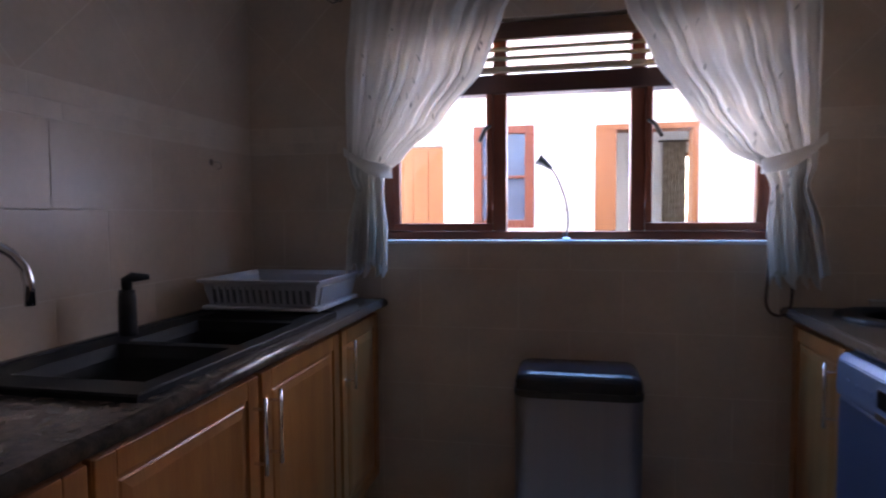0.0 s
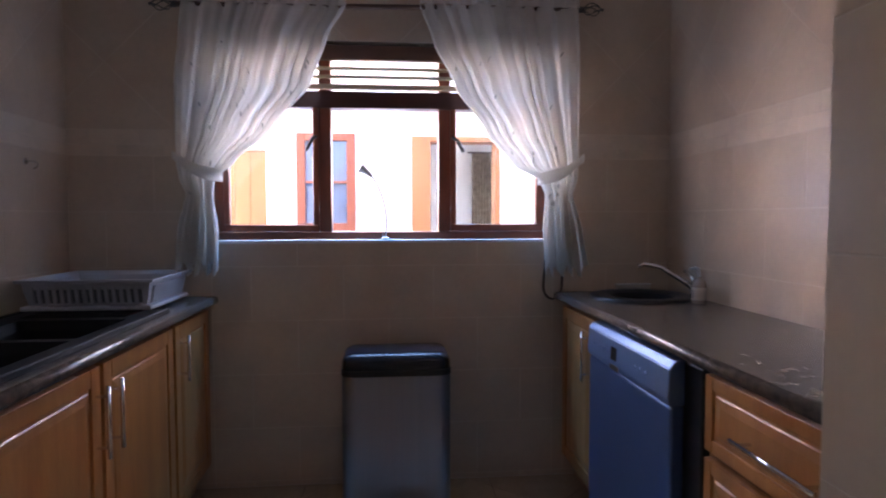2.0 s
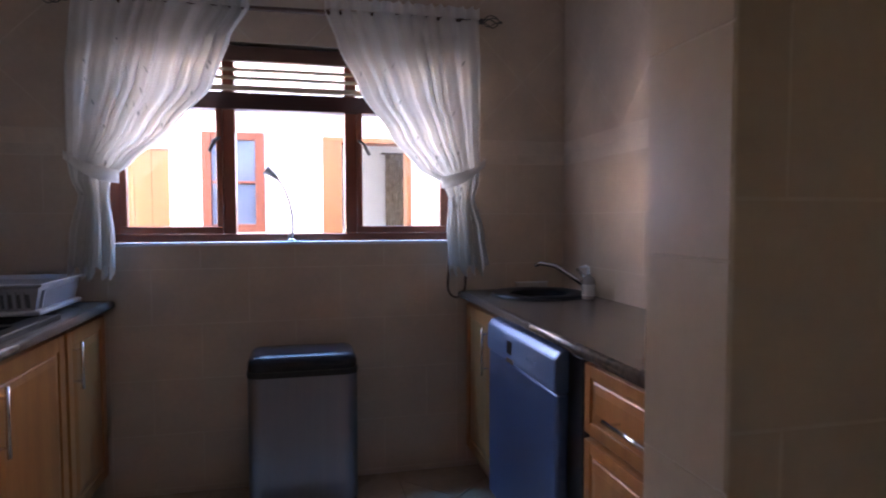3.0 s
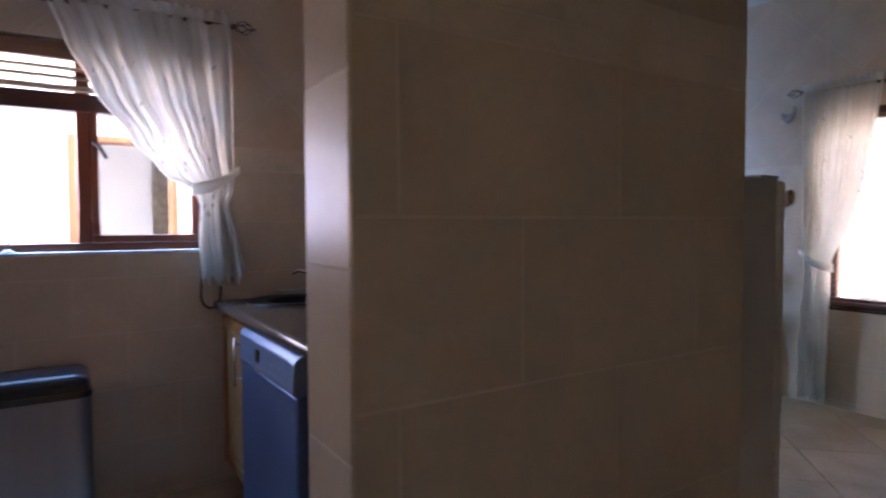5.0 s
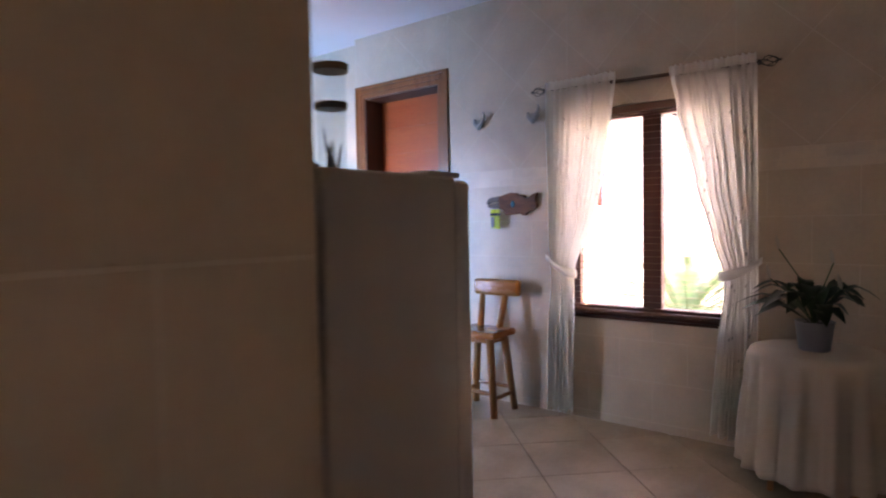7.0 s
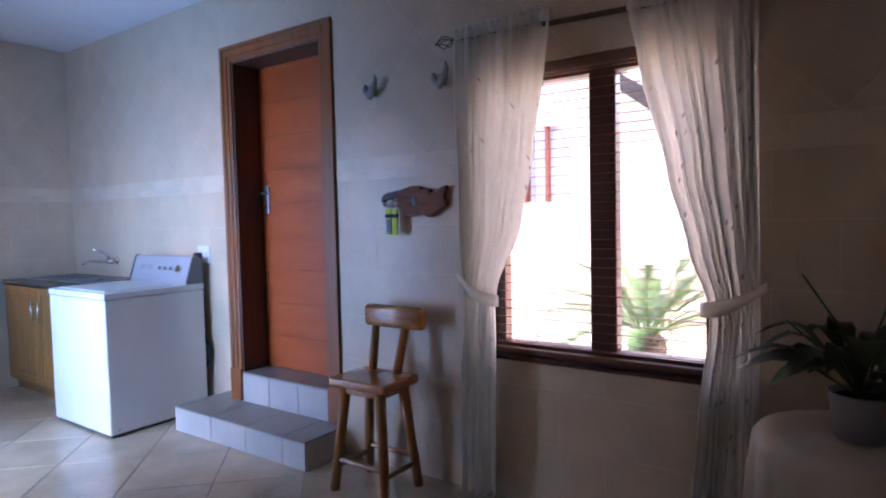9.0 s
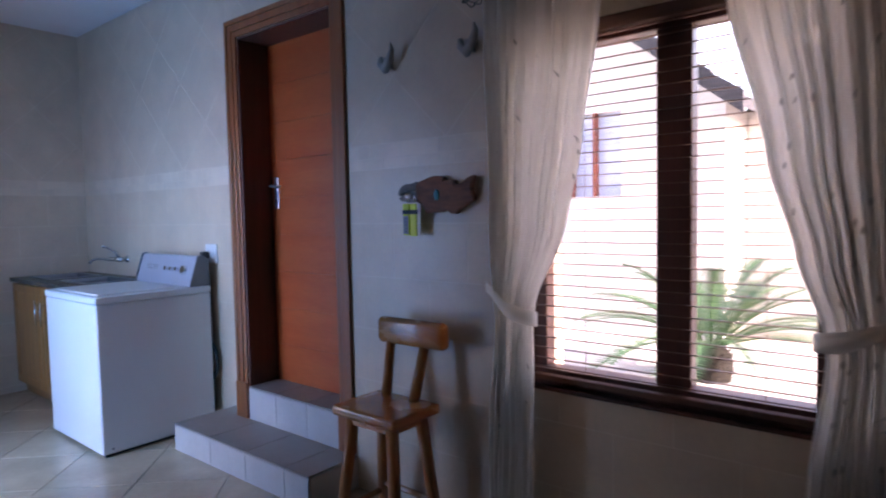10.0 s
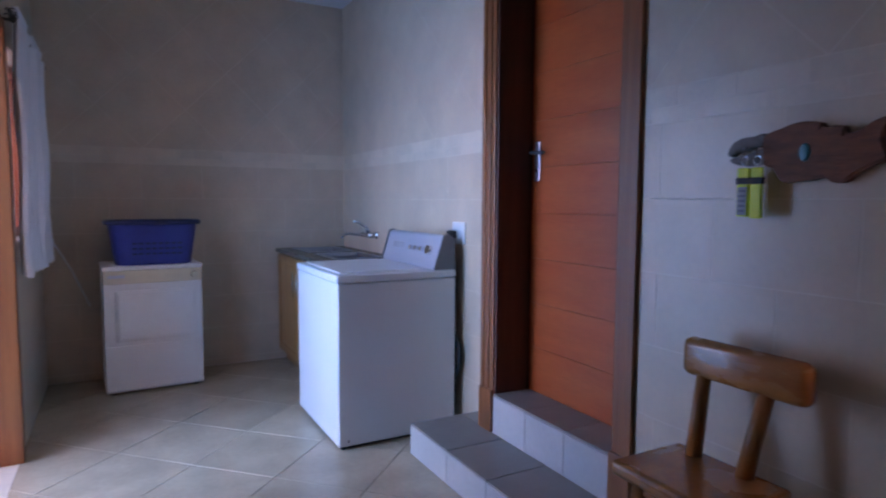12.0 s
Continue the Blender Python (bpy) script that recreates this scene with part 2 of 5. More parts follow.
def lathe(profile, n=32, bm=None, centre=(0, 0, 0), squash=1.0):
    """A body of revolution about z from (radius, height) pairs."""
    bm = bm or bmesh.new()
    rings = []
    for r, z in profile:
        if r < 1e-5:
            rings.append([bm.verts.new((centre[0], centre[1], centre[2] + z))])
        else:
            rings.append([bm.verts.new((centre[0] + r * math.cos(2 * math.pi * i / n), centre[1] + squash * r * math.sin(2 * math.pi * i / n),
                                        centre[2] + z)) for i in range(n)])
    for a, b in zip(rings, rings[1:]):
        for i in range(n):
            j = (i + 1) % n
            if len(a) == 1 and len(b) == 1:
                continue
            if len(a) == 1:
                bm.faces.new((a[0], b[j], b[i]))
            elif len(b) == 1:
                bm.faces.new((a[i], a[j], b[0]))
            else:
                bm.faces.new((a[i], a[j], b[j], b[i]))
    return bm


def tube(points, radius, n=10, bm=None, closed_ends=True):
    """A round bar along points; radius may be one number or one per point."""
    bm = bm or bmesh.new()
    pts = [Vector(p) for p in points]
    rad = radius if isinstance(radius, (list, tuple)) else [radius] * len(pts)
    rings = []
    side = None
    for i, p in enumerate(pts):
        d = (pts[min(i + 1, len(pts) - 1)] - pts[max(i - 1, 0)]).normalized()
        if side is None:
            side = d.orthogonal().normalized()
        side = (side - d * side.dot(d)).normalized()
        up = d.cross(side)
        rings.append([bm.verts.new(p + rad[i] * (math.cos(2 * math.pi * k / n) * side + math.sin(2 * math.pi * k / n) * up)) for k in range(n)])
    for a, b in zip(rings, rings[1:]):
        for k in range(n):
            bm.faces.new((a[k], a[(k + 1) % n], b[(k + 1) % n], b[k]))
    if closed_ends:
        bm.faces.new(rings[0][::-1])
        bm.faces.new(rings[-1])
    return bm


def prism(outline, depth, axis="x", at=0.0, bevel=0.0):
    """An outline of (a, b) pairs drawn out along an axis: a, b are (y, z) for x, (x, z) for y, (x, y) for z."""
    bm = bmesh.new()
    def put(a, b, c):
        return {"x": (c, a, b), "y": (a, c, b), "z": (a, b, c)}[axis]
    low = [bm.verts.new(put(a, b, at)) for a, b in outline]
    high = [bm.verts.new(put(a, b, at + depth)) for a, b in outline]
    bm.faces.new(low)
    bm.faces.new(high)
    for i in range(len(outline)):
        j = (i + 1) % len(outline)
        bm.faces.new((low[i], low[j], high[j], high[i]))
    bmesh.ops.recalc_face_normals(bm, faces=bm.faces)
    if bevel:
        bmesh.ops.bevel(bm, geom=list(bm.edges), offset=bevel, segments=2, affect='EDGES')
    return bm


def clip(poly, axis, limit, keep_above):
    """Cuts a convex polygon of 2D points by a straight line along an axis."""
    out = []
    for i, p in enumerate(poly):
        q = poly[(i + 1) % len(poly)]
        pin, qin = (p[axis] >= limit) == keep_above, (q[axis] >= limit) == keep_above
        if pin:
            out.append(p)
        if pin != qin:
            f = (limit - p[axis]) / (q[axis] - p[axis])
            out.append((p[0] + f * (q[0] - p[0]), p[1] + f * (q[1] - p[1])))
    return out


def clip_rect(poly, u0, u1, v0, v1):
    for axis, limit, above in ((0, u0, True), (0, u1, False), (1, v0, True), (1, v1, False)):
        poly = clip(poly, axis, limit, above)
        if len(poly) < 3:
            return []
    return poly


def area(poly):
    return 0.5 * abs(sum(p[0] * q[1] - q[0] * p[1] for p, q in zip(poly, poly[1:] + poly[:1])))


def tile_piece(poly, place, normal, thick, parent, mat, name="tile"):
    """One tile: a convex outline in a surface's own (u, v), with an eased front edge."""
    cx, cy = sum(p[0] for p in poly) / len(poly), sum(p[1] for p in poly) / len(poly)
    bm = bmesh.new()
    e = 0.0012
    rows = []
    for h, inset in ((-0.001, 0.0), (thick * 0.6, 0.0), (thick, e)):
        ring = []
        for u, v in poly:
            d = math.hypot(u - cx, v - cy) or 1
            ring.append(bm.verts.new(place(u - inset * (u - cx) / d, v - inset * (v - cy) / d) + normal * h))
        rows.append(ring)
    k = len(poly)
    for a, b in zip(rows, rows[1:]):
        for i in range(k):
            bm.faces.new((a[i], a[(i + 1) % k], b[(i + 1) % k], b[i]))
    bm.faces.new(rows[-1])
    return part(name, bm, mat, parent)


def rest_of(u0, u1, v0, v1, holes):
    """Splits a rectangle into rectangles that leave the holes free."""
    us = sorted({u0, u1, *[min(max(h[0], u0), u1) for h in holes], *[min(max(h[1], u0), u1) for h in holes]})
    out = []
    for a, b in zip(us, us[1:]):
        spans = [(v0, v1)]
        for h in holes:
            if h[0] < b - 1e-6 and h[1] > a + 1e-6:
                nxt = []
                for s, t in spans:
                    if h[2] > s:
                        nxt.append((s, min(t, h[2])))
                    if h[3] < t:
                        nxt.append((max(s, h[3]), t))
                spans = [(s, t) for s, t in nxt if t - s > 1e-4]
        out += [(a, b, s, t) for s, t in spans]
    return out


def wall_slab(name, fixed, side, face, thick, u0, u1, z0, z1, holes, mat):
    """A wall with openings: its face lies at x or y = face, its body behind it on the given side (+1 or -1)."""
    bm = bmesh.new()
    a, b = sorted((face, face + side * thick))
    for s, t, c, d in rest_of(u0, u1, z0, z1, holes):
        if fixed == "x":
            box(a, b, s, t, c, d, bm=bm)
        else:
            box(s, t, a, b, c, d, bm=bm)
    bmesh.ops.remove_doubles(bm, verts=bm.verts, dist=1e-5)
    ob = part(name, bm, mat)
    return tagged(ob, kind="structure")


TW, TH = 0.42, 0.2517


def tile_wall(parent, fixed, face, side, u0, u1, ztop, holes, z_line=1.060, u_line=0.0, borders=True, diagonal=True, zlow=0.0):
    """Running-bond tiles up to the border, three narrow border courses, diagonal tiles above."""
    normal = Vector((-side, 0, 0)) if fixed == "x" else Vector((0, -side, 0))
    place = (lambda u, v: Vector((face, u, v))) if fixed == "x" else (lambda u, v: Vector((u, face, v)))
    g = 0.0022
    zb = z_line + 2 * TH
    courses = []
    k = math.floor((zlow - z_line) / TH)
    while z_line + k * TH < zb - 0.01:
        courses.append((z_line + k * TH, z_line + (k + 1) * TH, TW, (k % 2) * TW / 2, M_TILE, "tile"))
        k += 1
    if borders:
        courses += [(zb, zb + 0.05, 0.21, 0.05, M_BORDER, "border_tile"), (zb + 0.05, zb + 0.115, 0.21, 0.15, M_BORDER, "border_tile")]
    for z0, z1, w, shift, mat, name in courses:
        i = math.floor((u0 - u_line - shift) / w)
        while u_line + shift + i * w < u1:
            a, b = u_line + shift + i * w, u_line + shift + (i + 1) * w
            for r in rest_of(max(a, u0), min(b, u1), max(z0, zlow), min(z1, ztop), holes):
                if r[1] - r[0] > 0.012 and r[3] - r[2] > 0.012:
                    tile_piece([(r[0] + g, r[2] + g), (r[1] - g, r[2] + g), (r[1] - g, r[3] - g), (r[0] + g, r[3] - g)],
                               place, normal, 0.0008, parent, mat, name)
            i += 1
    top = zb + (0.115 if borders else 0.0)
    if not diagonal or top >= ztop:
        return
    s = 0.42
    h = s / math.sqrt(2)
    for r in rest_of(u0, u1, top, ztop, holes):
        for i in range(math.floor(r[0] / h) - 1, math.ceil(r[1] / h) + 2):
            for j in range(-1, math.ceil((ztop - top) / h) + 2):
                if (i + j) % 2:
                    continue
                cu, cv, q = i * h, top + j * h, h - g * 1.4
                poly = clip_rect([(cu - q, cv), (cu, cv - q), (cu + q, cv), (cu, cv + q)], r[0] + g, r[1] - g, r[2] + g, r[3] - g)
                if len(poly) >= 3 and area(poly) > 0.0006:
                    tile_piece(poly, place, normal, 0.0008, parent, M_TILE)


# ---- structure ----
floor = tagged(part("floor", box(-3.0, EW + 0.3, KS, SN + 0.16, -0.12, -0.006), M_FGROUT), "beige diagonal floor tiles with darker joints", "floor", kind="structure")
floor_l = tagged(part("floor_laundry", box(2.42, EW + 0.3, SN + 0.161, NW + 0.2, -0.12, -0.006), M_FGROUT), "beige floor tiles of the laundry end", "floor", kind="structure")
bm = box(-3.2, EW + 0.3, KS - 0.2, SN + 0.16, CEIL, CEIL + 0.2)
box(2.42, EW + 0.3, SN + 0.16, NW + 0.2, CEIL, CEIL + 0.2, bm=bm)
tagged(part("ceiling", bm, M_CEIL), "smooth white painted ceiling", "ceiling", kind="structure")
# unseen roof, its ridge set high to keep direct sun off the courtyard
tagged(part("roof", prism([(KS - 0.9, CEIL + 0.2), (0.0, 5.5), (SN + 0.55, CEIL + 0.2), (SN + 0.55, CEIL + 0.32), (0.0, 5.63), (KS - 0.9, CEIL + 0.32)], 8.9, "x", -3.6), M_ROOF), "unseen dark tiled house roof, ridge raised to shade the courtyard", "roof", kind="structure")
wall_sn = wall_slab("wall_scullery_north", "y", 1, SN, 0.16, SW - 0.15, SE + 0.09, 0, CEIL, [WIN1], M_GROUT)
wall_sw = wall_slab("wall_scullery_west", "x", -1, SW, 0.15, 0.447, SN, 0, CEIL, [], M_GROUT)
wall_se = wall_slab("wall_scullery_east", "x", 1, SE, 0.09, 0.447, SN, 0, CEIL, [], M_GROUT)
wall_aw = wall_slab("wall_pier_west", "y", 1, 0.286, 0.161, -3.0, -0.335, 0, CEIL, [], M_GROUT)
wall_ae = wall_slab("wall_pier_east", "y", 1, 0.286, 0.161, 0.535, 1.385, 0, CEIL, [], M_GROUT)
wall_e = wall_slab("wall_east", "x", 1, EW, 0.30, KS, 3.706, -0.1, CEIL, [WIN2, DOOR2], M_GROUT)
wall_en = wall_slab("wall_laundry_east", "x", 1, EN, 0.19, 3.706, NW + 0.2, -0.1, CEIL, [], M_GROUT)
wall_n = wall_slab("wall_north", "y", 1, NW, 0.20, 2.42, EN, -0.1, CEIL, [], M_GROUT)
wall_w = wall_slab("wall_laundry_west", "x", -1, 2.62, 0.20, SN + 0.16, NW, -0.1, CEIL, [LDOOR, LWIN], M_GROUT)
wall_p = wall_slab("wall_passage_north", "y", 1, SN, 0.16, 1.511, 2.62, -0.1, CEIL, [], M_GROUT)
wall_slab("wall_kitchen_south", "y", -1, KS, 0.2, -3.0, EW, -0.1, CEIL, [], M_KITCHEN)
wall_slab("wall_kitchen_west", "x", -1, -3.0, 0.2, KS - 0.2, 0.447, -0.1, CEIL, [KWIN], M_KITCHEN)
for o in (wall_sn, wall_sw, wall_se, wall_aw, wall_ae, wall_e, wall_en, wall_n, wall_w, wall_p):
    tagged(o, "wall of glossy beige tiles with pale joints", "wall")


# ---- window frames ----
M_DARKRAIL = material("dark_mahogany_rail", (0.085, 0.026, 0.016), 0.36, vary=0.3, scale=3, fine=40, stretch=(0.7, 9, 9), coat=0.2)

def window_scullery():
    w = thing("window_1", "red-brown mahogany casement window with three lights below narrow top lights", "window", kind="structure")
    y0, y1 = SN + 0.055, SN + 0.125
    x0, x1, z0, z1 = WIN1
    for a, b, c, d, n in ((x0, x1, z1 - 0.055, z1, "head"), (x0, x1, z0 + 0.004, z0 + 0.040, "bottom_rail"), (x0, x1, 1.768, 1.848, "transom")):
        part(n, box(a, b, y0 - (0.012 if n == "transom" else 0), y1, c, d, 0.006), M_DARKRAIL if n != "bottom_rail" else M_FRAMEH, w)
    for a, b, n in ((x0, x0 + 0.045, "jamb"), (x1 - 0.045, x1, "jamb"), (-0.262, -0.205, "mullion"), (0.300, 0.357, "mullion")):
        part(n, box(a, b, y0 + 0.002, y1 - 0.002, z0 + 0.040, z1 - 0.055, 0.006), M_FRAME, w)
    # opening sashes at the two sides
    for a, b in ((x0 + 0.045, -0.262), (0.357, x1 - 0.045)):
        sash = part("sash", box(a, b, y0 - 0.012, y0 + 0.03, z0 + 0.041, z0 + 0.075, 0.005), M_FRAMEH, w)
        part("stile", box(a, a + 0.028, y0 - 0.010, y0 + 0.028, z0 + 0.075, 1.774, 0.005), M_FRAME, sash)
        part("stile", box(b - 0.028, b, y0 - 0.010, y0 + 0.028, z0 + 0.075, 1.774, 0.005), M_FRAME, sash)
    for a, b in ((x0 + 0.06, -0.27), (-0.204, 0.299), (0.362, x1 - 0.06)):
        for c, d in ((z0 + 0.035, 1.776), (1.849, z1 - 0.05)):
            p = part("pane", box(a, b, y0 + 0.030, y0 + 0.034, c, d), M_GLASS, w)
            p.visible_shadow = False
    # brass stays and handles on the sashes
    for xa, xb in ((-0.272, -0.315), (0.366, 0.415)):
        part("handle", tube([(xa, y0 - 0.02, 1.635), (xa + (xb - xa) * .4, y0 - 0.045, 1.62), (xb, y0 - 0.05, 1.565)], [0.008, 0.010, 0.008], 8), M_IRON, w, "dark worn brass casement handle")
    part("window_sill", box(x0, x1, SN - 0.004, y0 - 0.001, z0 - 0.012, z0 + 0.003, 0.003), M_CEIL, w, "white painted reveal sill")
    # raised blind gathered under the head
    blind = thing("window_blind", "raised wooden blind with pale thin slats in the top light", "blind")
    for i, z in enumerate((1.947, 1.909, 1.868)):
        part("slat", box(-0.70, 0.80, SN + 0.016, SN + 0.050, z - 0.005, z + 0.006, 0.003), M_SLATLIGHT, blind)
    part("head_rail", box(-0.70, 0.80, SN + 0.012, SN + 0.050, 1.985, 2.052, 0.004), M_SLAT, blind)
    for x in (-0.10, 0.20):
        part("cord", tube([(x, SN + 0.035, 1.86), (x, SN + 0.035, 2.01)], 0.0015, 5), M_SLATLIGHT, blind)
    part("bottom_rail", box(-0.70, 0.80, SN + 0.018, SN + 0.052, 1.853, 1.868, 0.003), M_SLATLIGHT, blind)
    # looped cord that hangs below the window
    cord = tube([(0.80, 2.60, 1.17)] + [Vector((0.835, 2.62, 0.93)) + Vector((0.045 * math.cos(a), 0, 0.06 * math.sin(a))) for a in [math.pi + math.pi * i / 8 for i in range(9)]] + [(0.88, 2.60, 1.10)], 0.006, 6)
    tagged(part("blind_cord", cord, M_RODWOOD, smooth=True), "looped brown blind cord hanging below the sill", "cord")


def window_east():
    w = thing("window_2", "dark mahogany two-light window with a thin dark blind", "window", kind="structure")
    xa, xb = EW + 0.03, EW + 0.10
    y0, y1, z0, z1 = WIN2
    for c, d, n in ((z0, z0 + 0.085, "bottom_rail"), (z1 - 0.075, z1, "head")):
        part(n, box(xa, xb, y0, y1, c, d, 0.006), M_DARKWOOD, w)
    for a, b, n in ((y0, y0 + 0.07, "jamb"), (y1 - 0.07, y1, "jamb"), (1.088, 1.205, "mullion")):
        part(n, box(xa + 0.002, xb - 0.002, a, b, z0 + 0.085, z1 - 0.075, 0.006), M_DARKWOOD, w)
    part("window_sill", box(EW - 0.010, xa - 0.001, y0 + 0.002, y1 - 0.002, z0 + 0.0005, z0 + 0.016, 0.004), M_DARKWOOD, w, "dark timber sill with a cool sheen")
    for a, b in ((y0 + 0.06, 1.09), (1.203, y1 - 0.06)):
        p = part("pane", box(xa + 0.05, xa + 0.054, a, b, z0 + 0.08, z1 - 0.07), M_GLASS, w)
        p.visible_shadow = False
    blind = thing("venetian_blind", "lowered blind of thin dark horizontal slats", "blind")
    n = 31
    slat = None
    for i in range(n):
        z = z0 + 0.082 + i * 0.0402
        if slat is None:
            slat = part("slat", box(EW + 0.002, EW + 0.016, y0 + 0.03, y1 - 0.03, z, z + 0.0030, 0.001, 1), M_SLAT, blind)
            zfirst = z
        else:
            o = slat.copy()
            scene.collection.objects.link(o)
            o.location.z = z - zfirst
    part("bottom_rail", box(EW - 0.012, EW + 0.024, y0 + 0.03, y1 - 0.03, z0 + 0.04, z0 + 0.062, 0.004), M_SLAT, blind)
    part("head_rail", box(EW - 0.012, EW + 0.026, y0 + 0.02, y1 - 0.02, z1 - 0.05, z1 - 0.005, 0.004), M_SLAT, blind)
    for y in (0.86, 1.45):
        part("cord", tube([(EW + 0.006, y, z0 + 0.06), (EW + 0.006, y, z1 - 0.04)], 0.0012, 5), M_SLAT, blind)


def inner_door():
    d = thing("door_1", "reddish meranti door, closed, set deep in a moulded timber casing", "door", kind="structure")
    y0, y1, z0, z1 = DOOR2
    leaf = part("leaf", box(EW + 0.205, EW + 0.245, y0 + 0.008, y1 - 0.008, z0 - 0.004, z1 - 0.008, 0.003), M_DOOR, d)
    n = 9
    for i in range(n):
        h = (z1 - z0 - 0.03) / n
        a = z0 + 0.004 + i * h
        part("plank", box(EW + 0.199, EW + 0.2055, y0 + 0.014, y1 - 0.014, a + 0.0003, a + h - 0.0003, 0.0012, 1), M_DOOR, leaf)
    for a, b in ((y0 - 0.001, y0 + 0.011), (y1 - 0.011, y1 + 0.001)):
        part("lining", box(EW + 0.002, EW + 0.25, a, b, z0, z1 - 0.012, 0.002), M_DARKWOOD, d, "dark brown timber lining")
    part("lining", box(EW + 0.002, EW + 0.25, y0, y1, z1 - 0.011, z1 + 0.001, 0.002), M_DARKWOOD, d, "dark brown timber lining")
    # moulded casing: three stepped fillets on each side and over the head
    for a, b, c, e in ((0, 0.035, 0.0, 0.009), (0.035, 0.075, 0.0, 0.014), (0.075, 0.102, 0.0, 0.019)):
        part("casing", box(EW - e, EW + 0.004, y0 - b, y0 - a, z0 - 0.188, z1 + b, 0.004), M_CASING, d)
        part("casing", box(EW - e, EW + 0.004, y1 + a, y1 + b, z0 - 0.188, z1 + b, 0.004), M_CASING, d)
        part("head_casing", box(EW - e - 0.001, EW + 0.003, y0 - a, y1 + a, z1 + a, z1 + b, 0.004), M_CASING, d)
    part("plinth_block", box(EW - 0.024, EW + 0.004, y0 - 0.106, y0 + 0.002, z0 - 0.19, z0 + 0.02, 0.004), M_CASING, d, "dark plinth block")
    part("plinth_block", box(EW - 0.024, EW + 0.004, y1 - 0.002, y1 + 0.106, z0 - 0.19, z0 + 0.02, 0.004), M_CASING, d, "dark plinth block")
    hx = EW + 0.195
    plate = part("lock_plate", box(hx - 0.006, hx + 0.004, 3.515, 3.553, 1.40, 1.59, 0.004), M_STEEL, d, "brushed steel lock plate")
    part("handle", tube([(hx, 3.534, 1.535), (hx - 0.045, 3.534, 1.535), (hx - 0.05, 3.52, 1.535), (hx - 0.048, 3.43, 1.53)], [0.009, 0.009, 0.009, 0.007], 8), M_STEEL, plate, "steel lever handle")
    part("key_cylinder", tube([(hx - 0.010, 3.534, 1.45), (hx + 0.002, 3.534, 1.45)], 0.009, 10), M_CHROME, plate)


def steps():
    s = thing("door_step", "two grey tiled steps in front of the inner door", "steps", kind="structure")
    part("base", box(4.388, EW, 2.680, 3.894, -0.004, 0.150), M_FGROUT, s)
    part("base", box(EW + 0.001, EN, 3.707, 3.894, -0.004, 0.150), M_FGROUT, s)
    part("threshold", box(EW - 0.002, EW + 0.26, 2.792, 3.598, 0.15, 0.347), M_FGROUT, s)
    ys = [2.672, 2.855, 3.180, 3.515, 3.903]
    for a, b in zip(ys, ys[1:]):
        part("tread_tile", box(4.380, EW - 0.004, a + 0.002, b - 0.002, 0.150, 0.160, 0.002, 1), M_STEP, s)
        part("riser_tile", box(4.378, 4.387, a + 0.002, b - 0.002, 0.002, 0.149, 0.002, 1), M_RISER, s)
    part("tread_tile", box(EW - 0.002, EN - 0.003, 3.709, 3.901, 0.150, 0.160, 0.002, 1), M_STEP, s)
    part("end_tile", box(4.389, EW - 0.004, 2.670, 2.679, 0.002, 0.149, 0.002, 1), M_RISER, s)
    part("end_tile", box(4.389, EN - 0.004, 3.895, 3.903, 0.002, 0.149, 0.002, 1), M_RISER, s)
    ys = [2.797, 3.06, 3.33, 3.594]
    for a, b in zip(ys, ys[1:]):
        part("tread_tile", box(EW - 0.008, EW + 0.20, a + 0.002, b - 0.002, 0.347, 0.358, 0.002, 1), M_STEP, s)
        part("riser_tile", box(EW - 0.010, EW - 0.001, a + 0.002, b - 0.002, 0.164, 0.346, 0.002, 1), M_RISER, s)


M_RISER = material("pale_grey_riser_tile", (0.44, 0.42, 0.40), 0.35, vary=0.12, scale=4, fine=40, bump=0.03, per_object=0.2)
M_STEP = material("grey_step_tile", (0.25, 0.215, 0.19), 0.35, vary=0.12, scale=4, fine=40, bump=0.03, per_object=0.2)
window_scullery()
window_east()
inner_door()
steps()


def laundry_west():
    w = thing("window_3", "small timber window of the laundry behind white curtains", "window", kind="structure")
    y0, y1, z0, z1 = LWIN
    for a, b, c, d in ((y0, y1, z0, z0 + 0.05), (y0, y1, z1 - 0.05, z1)):
        part("rail", box(2.50, 2.56, a, b, c, d, 0.005), M_FRAME, w)
    for a, b in ((y0, y0 + 0.05), (y1 - 0.05, y1), ((y0 + y1) / 2 - 0.025, (y0 + y1) / 2 + 0.025)):
        part("stile", box(2.502, 2.558, a, b, z0 + 0.05, z1 - 0.05, 0.005), M_FRAME, w)
    for a, b in ((y0 + 0.04, (y0 + y1) / 2 - 0.02), ((y0 + y1) / 2 + 0.02, y1 - 0.04)):
        p = part("pane", box(2.528, 2.532, a, b, z0 + 0.04, z1 - 0.04), M_GLASS, w)
        p.visible_shadow = False
    d = thing("door_2", "open doorway to the courtyard with a red-brown timber frame", "door", kind="structure")
    y0, y1, z0, z1 = LDOOR
    part("jamb", box(2.46, 2.645, y1 - 0.002, y1 + 0.055, 0.0, z1 + 0.05, 0.006), M_CASING, d)
    part("jamb", box(2.46, 2.645, y0 - 0.055, y0 + 0.002, 0.0, z1 + 0.05, 0.006), M_CASING, d)
    part("head", box(2.46, 2.645, y0 + 0.002, y1 - 0.002, z1 - 0.002, z1 + 0.05, 0.006), M_CASING, d)


laundry_west()


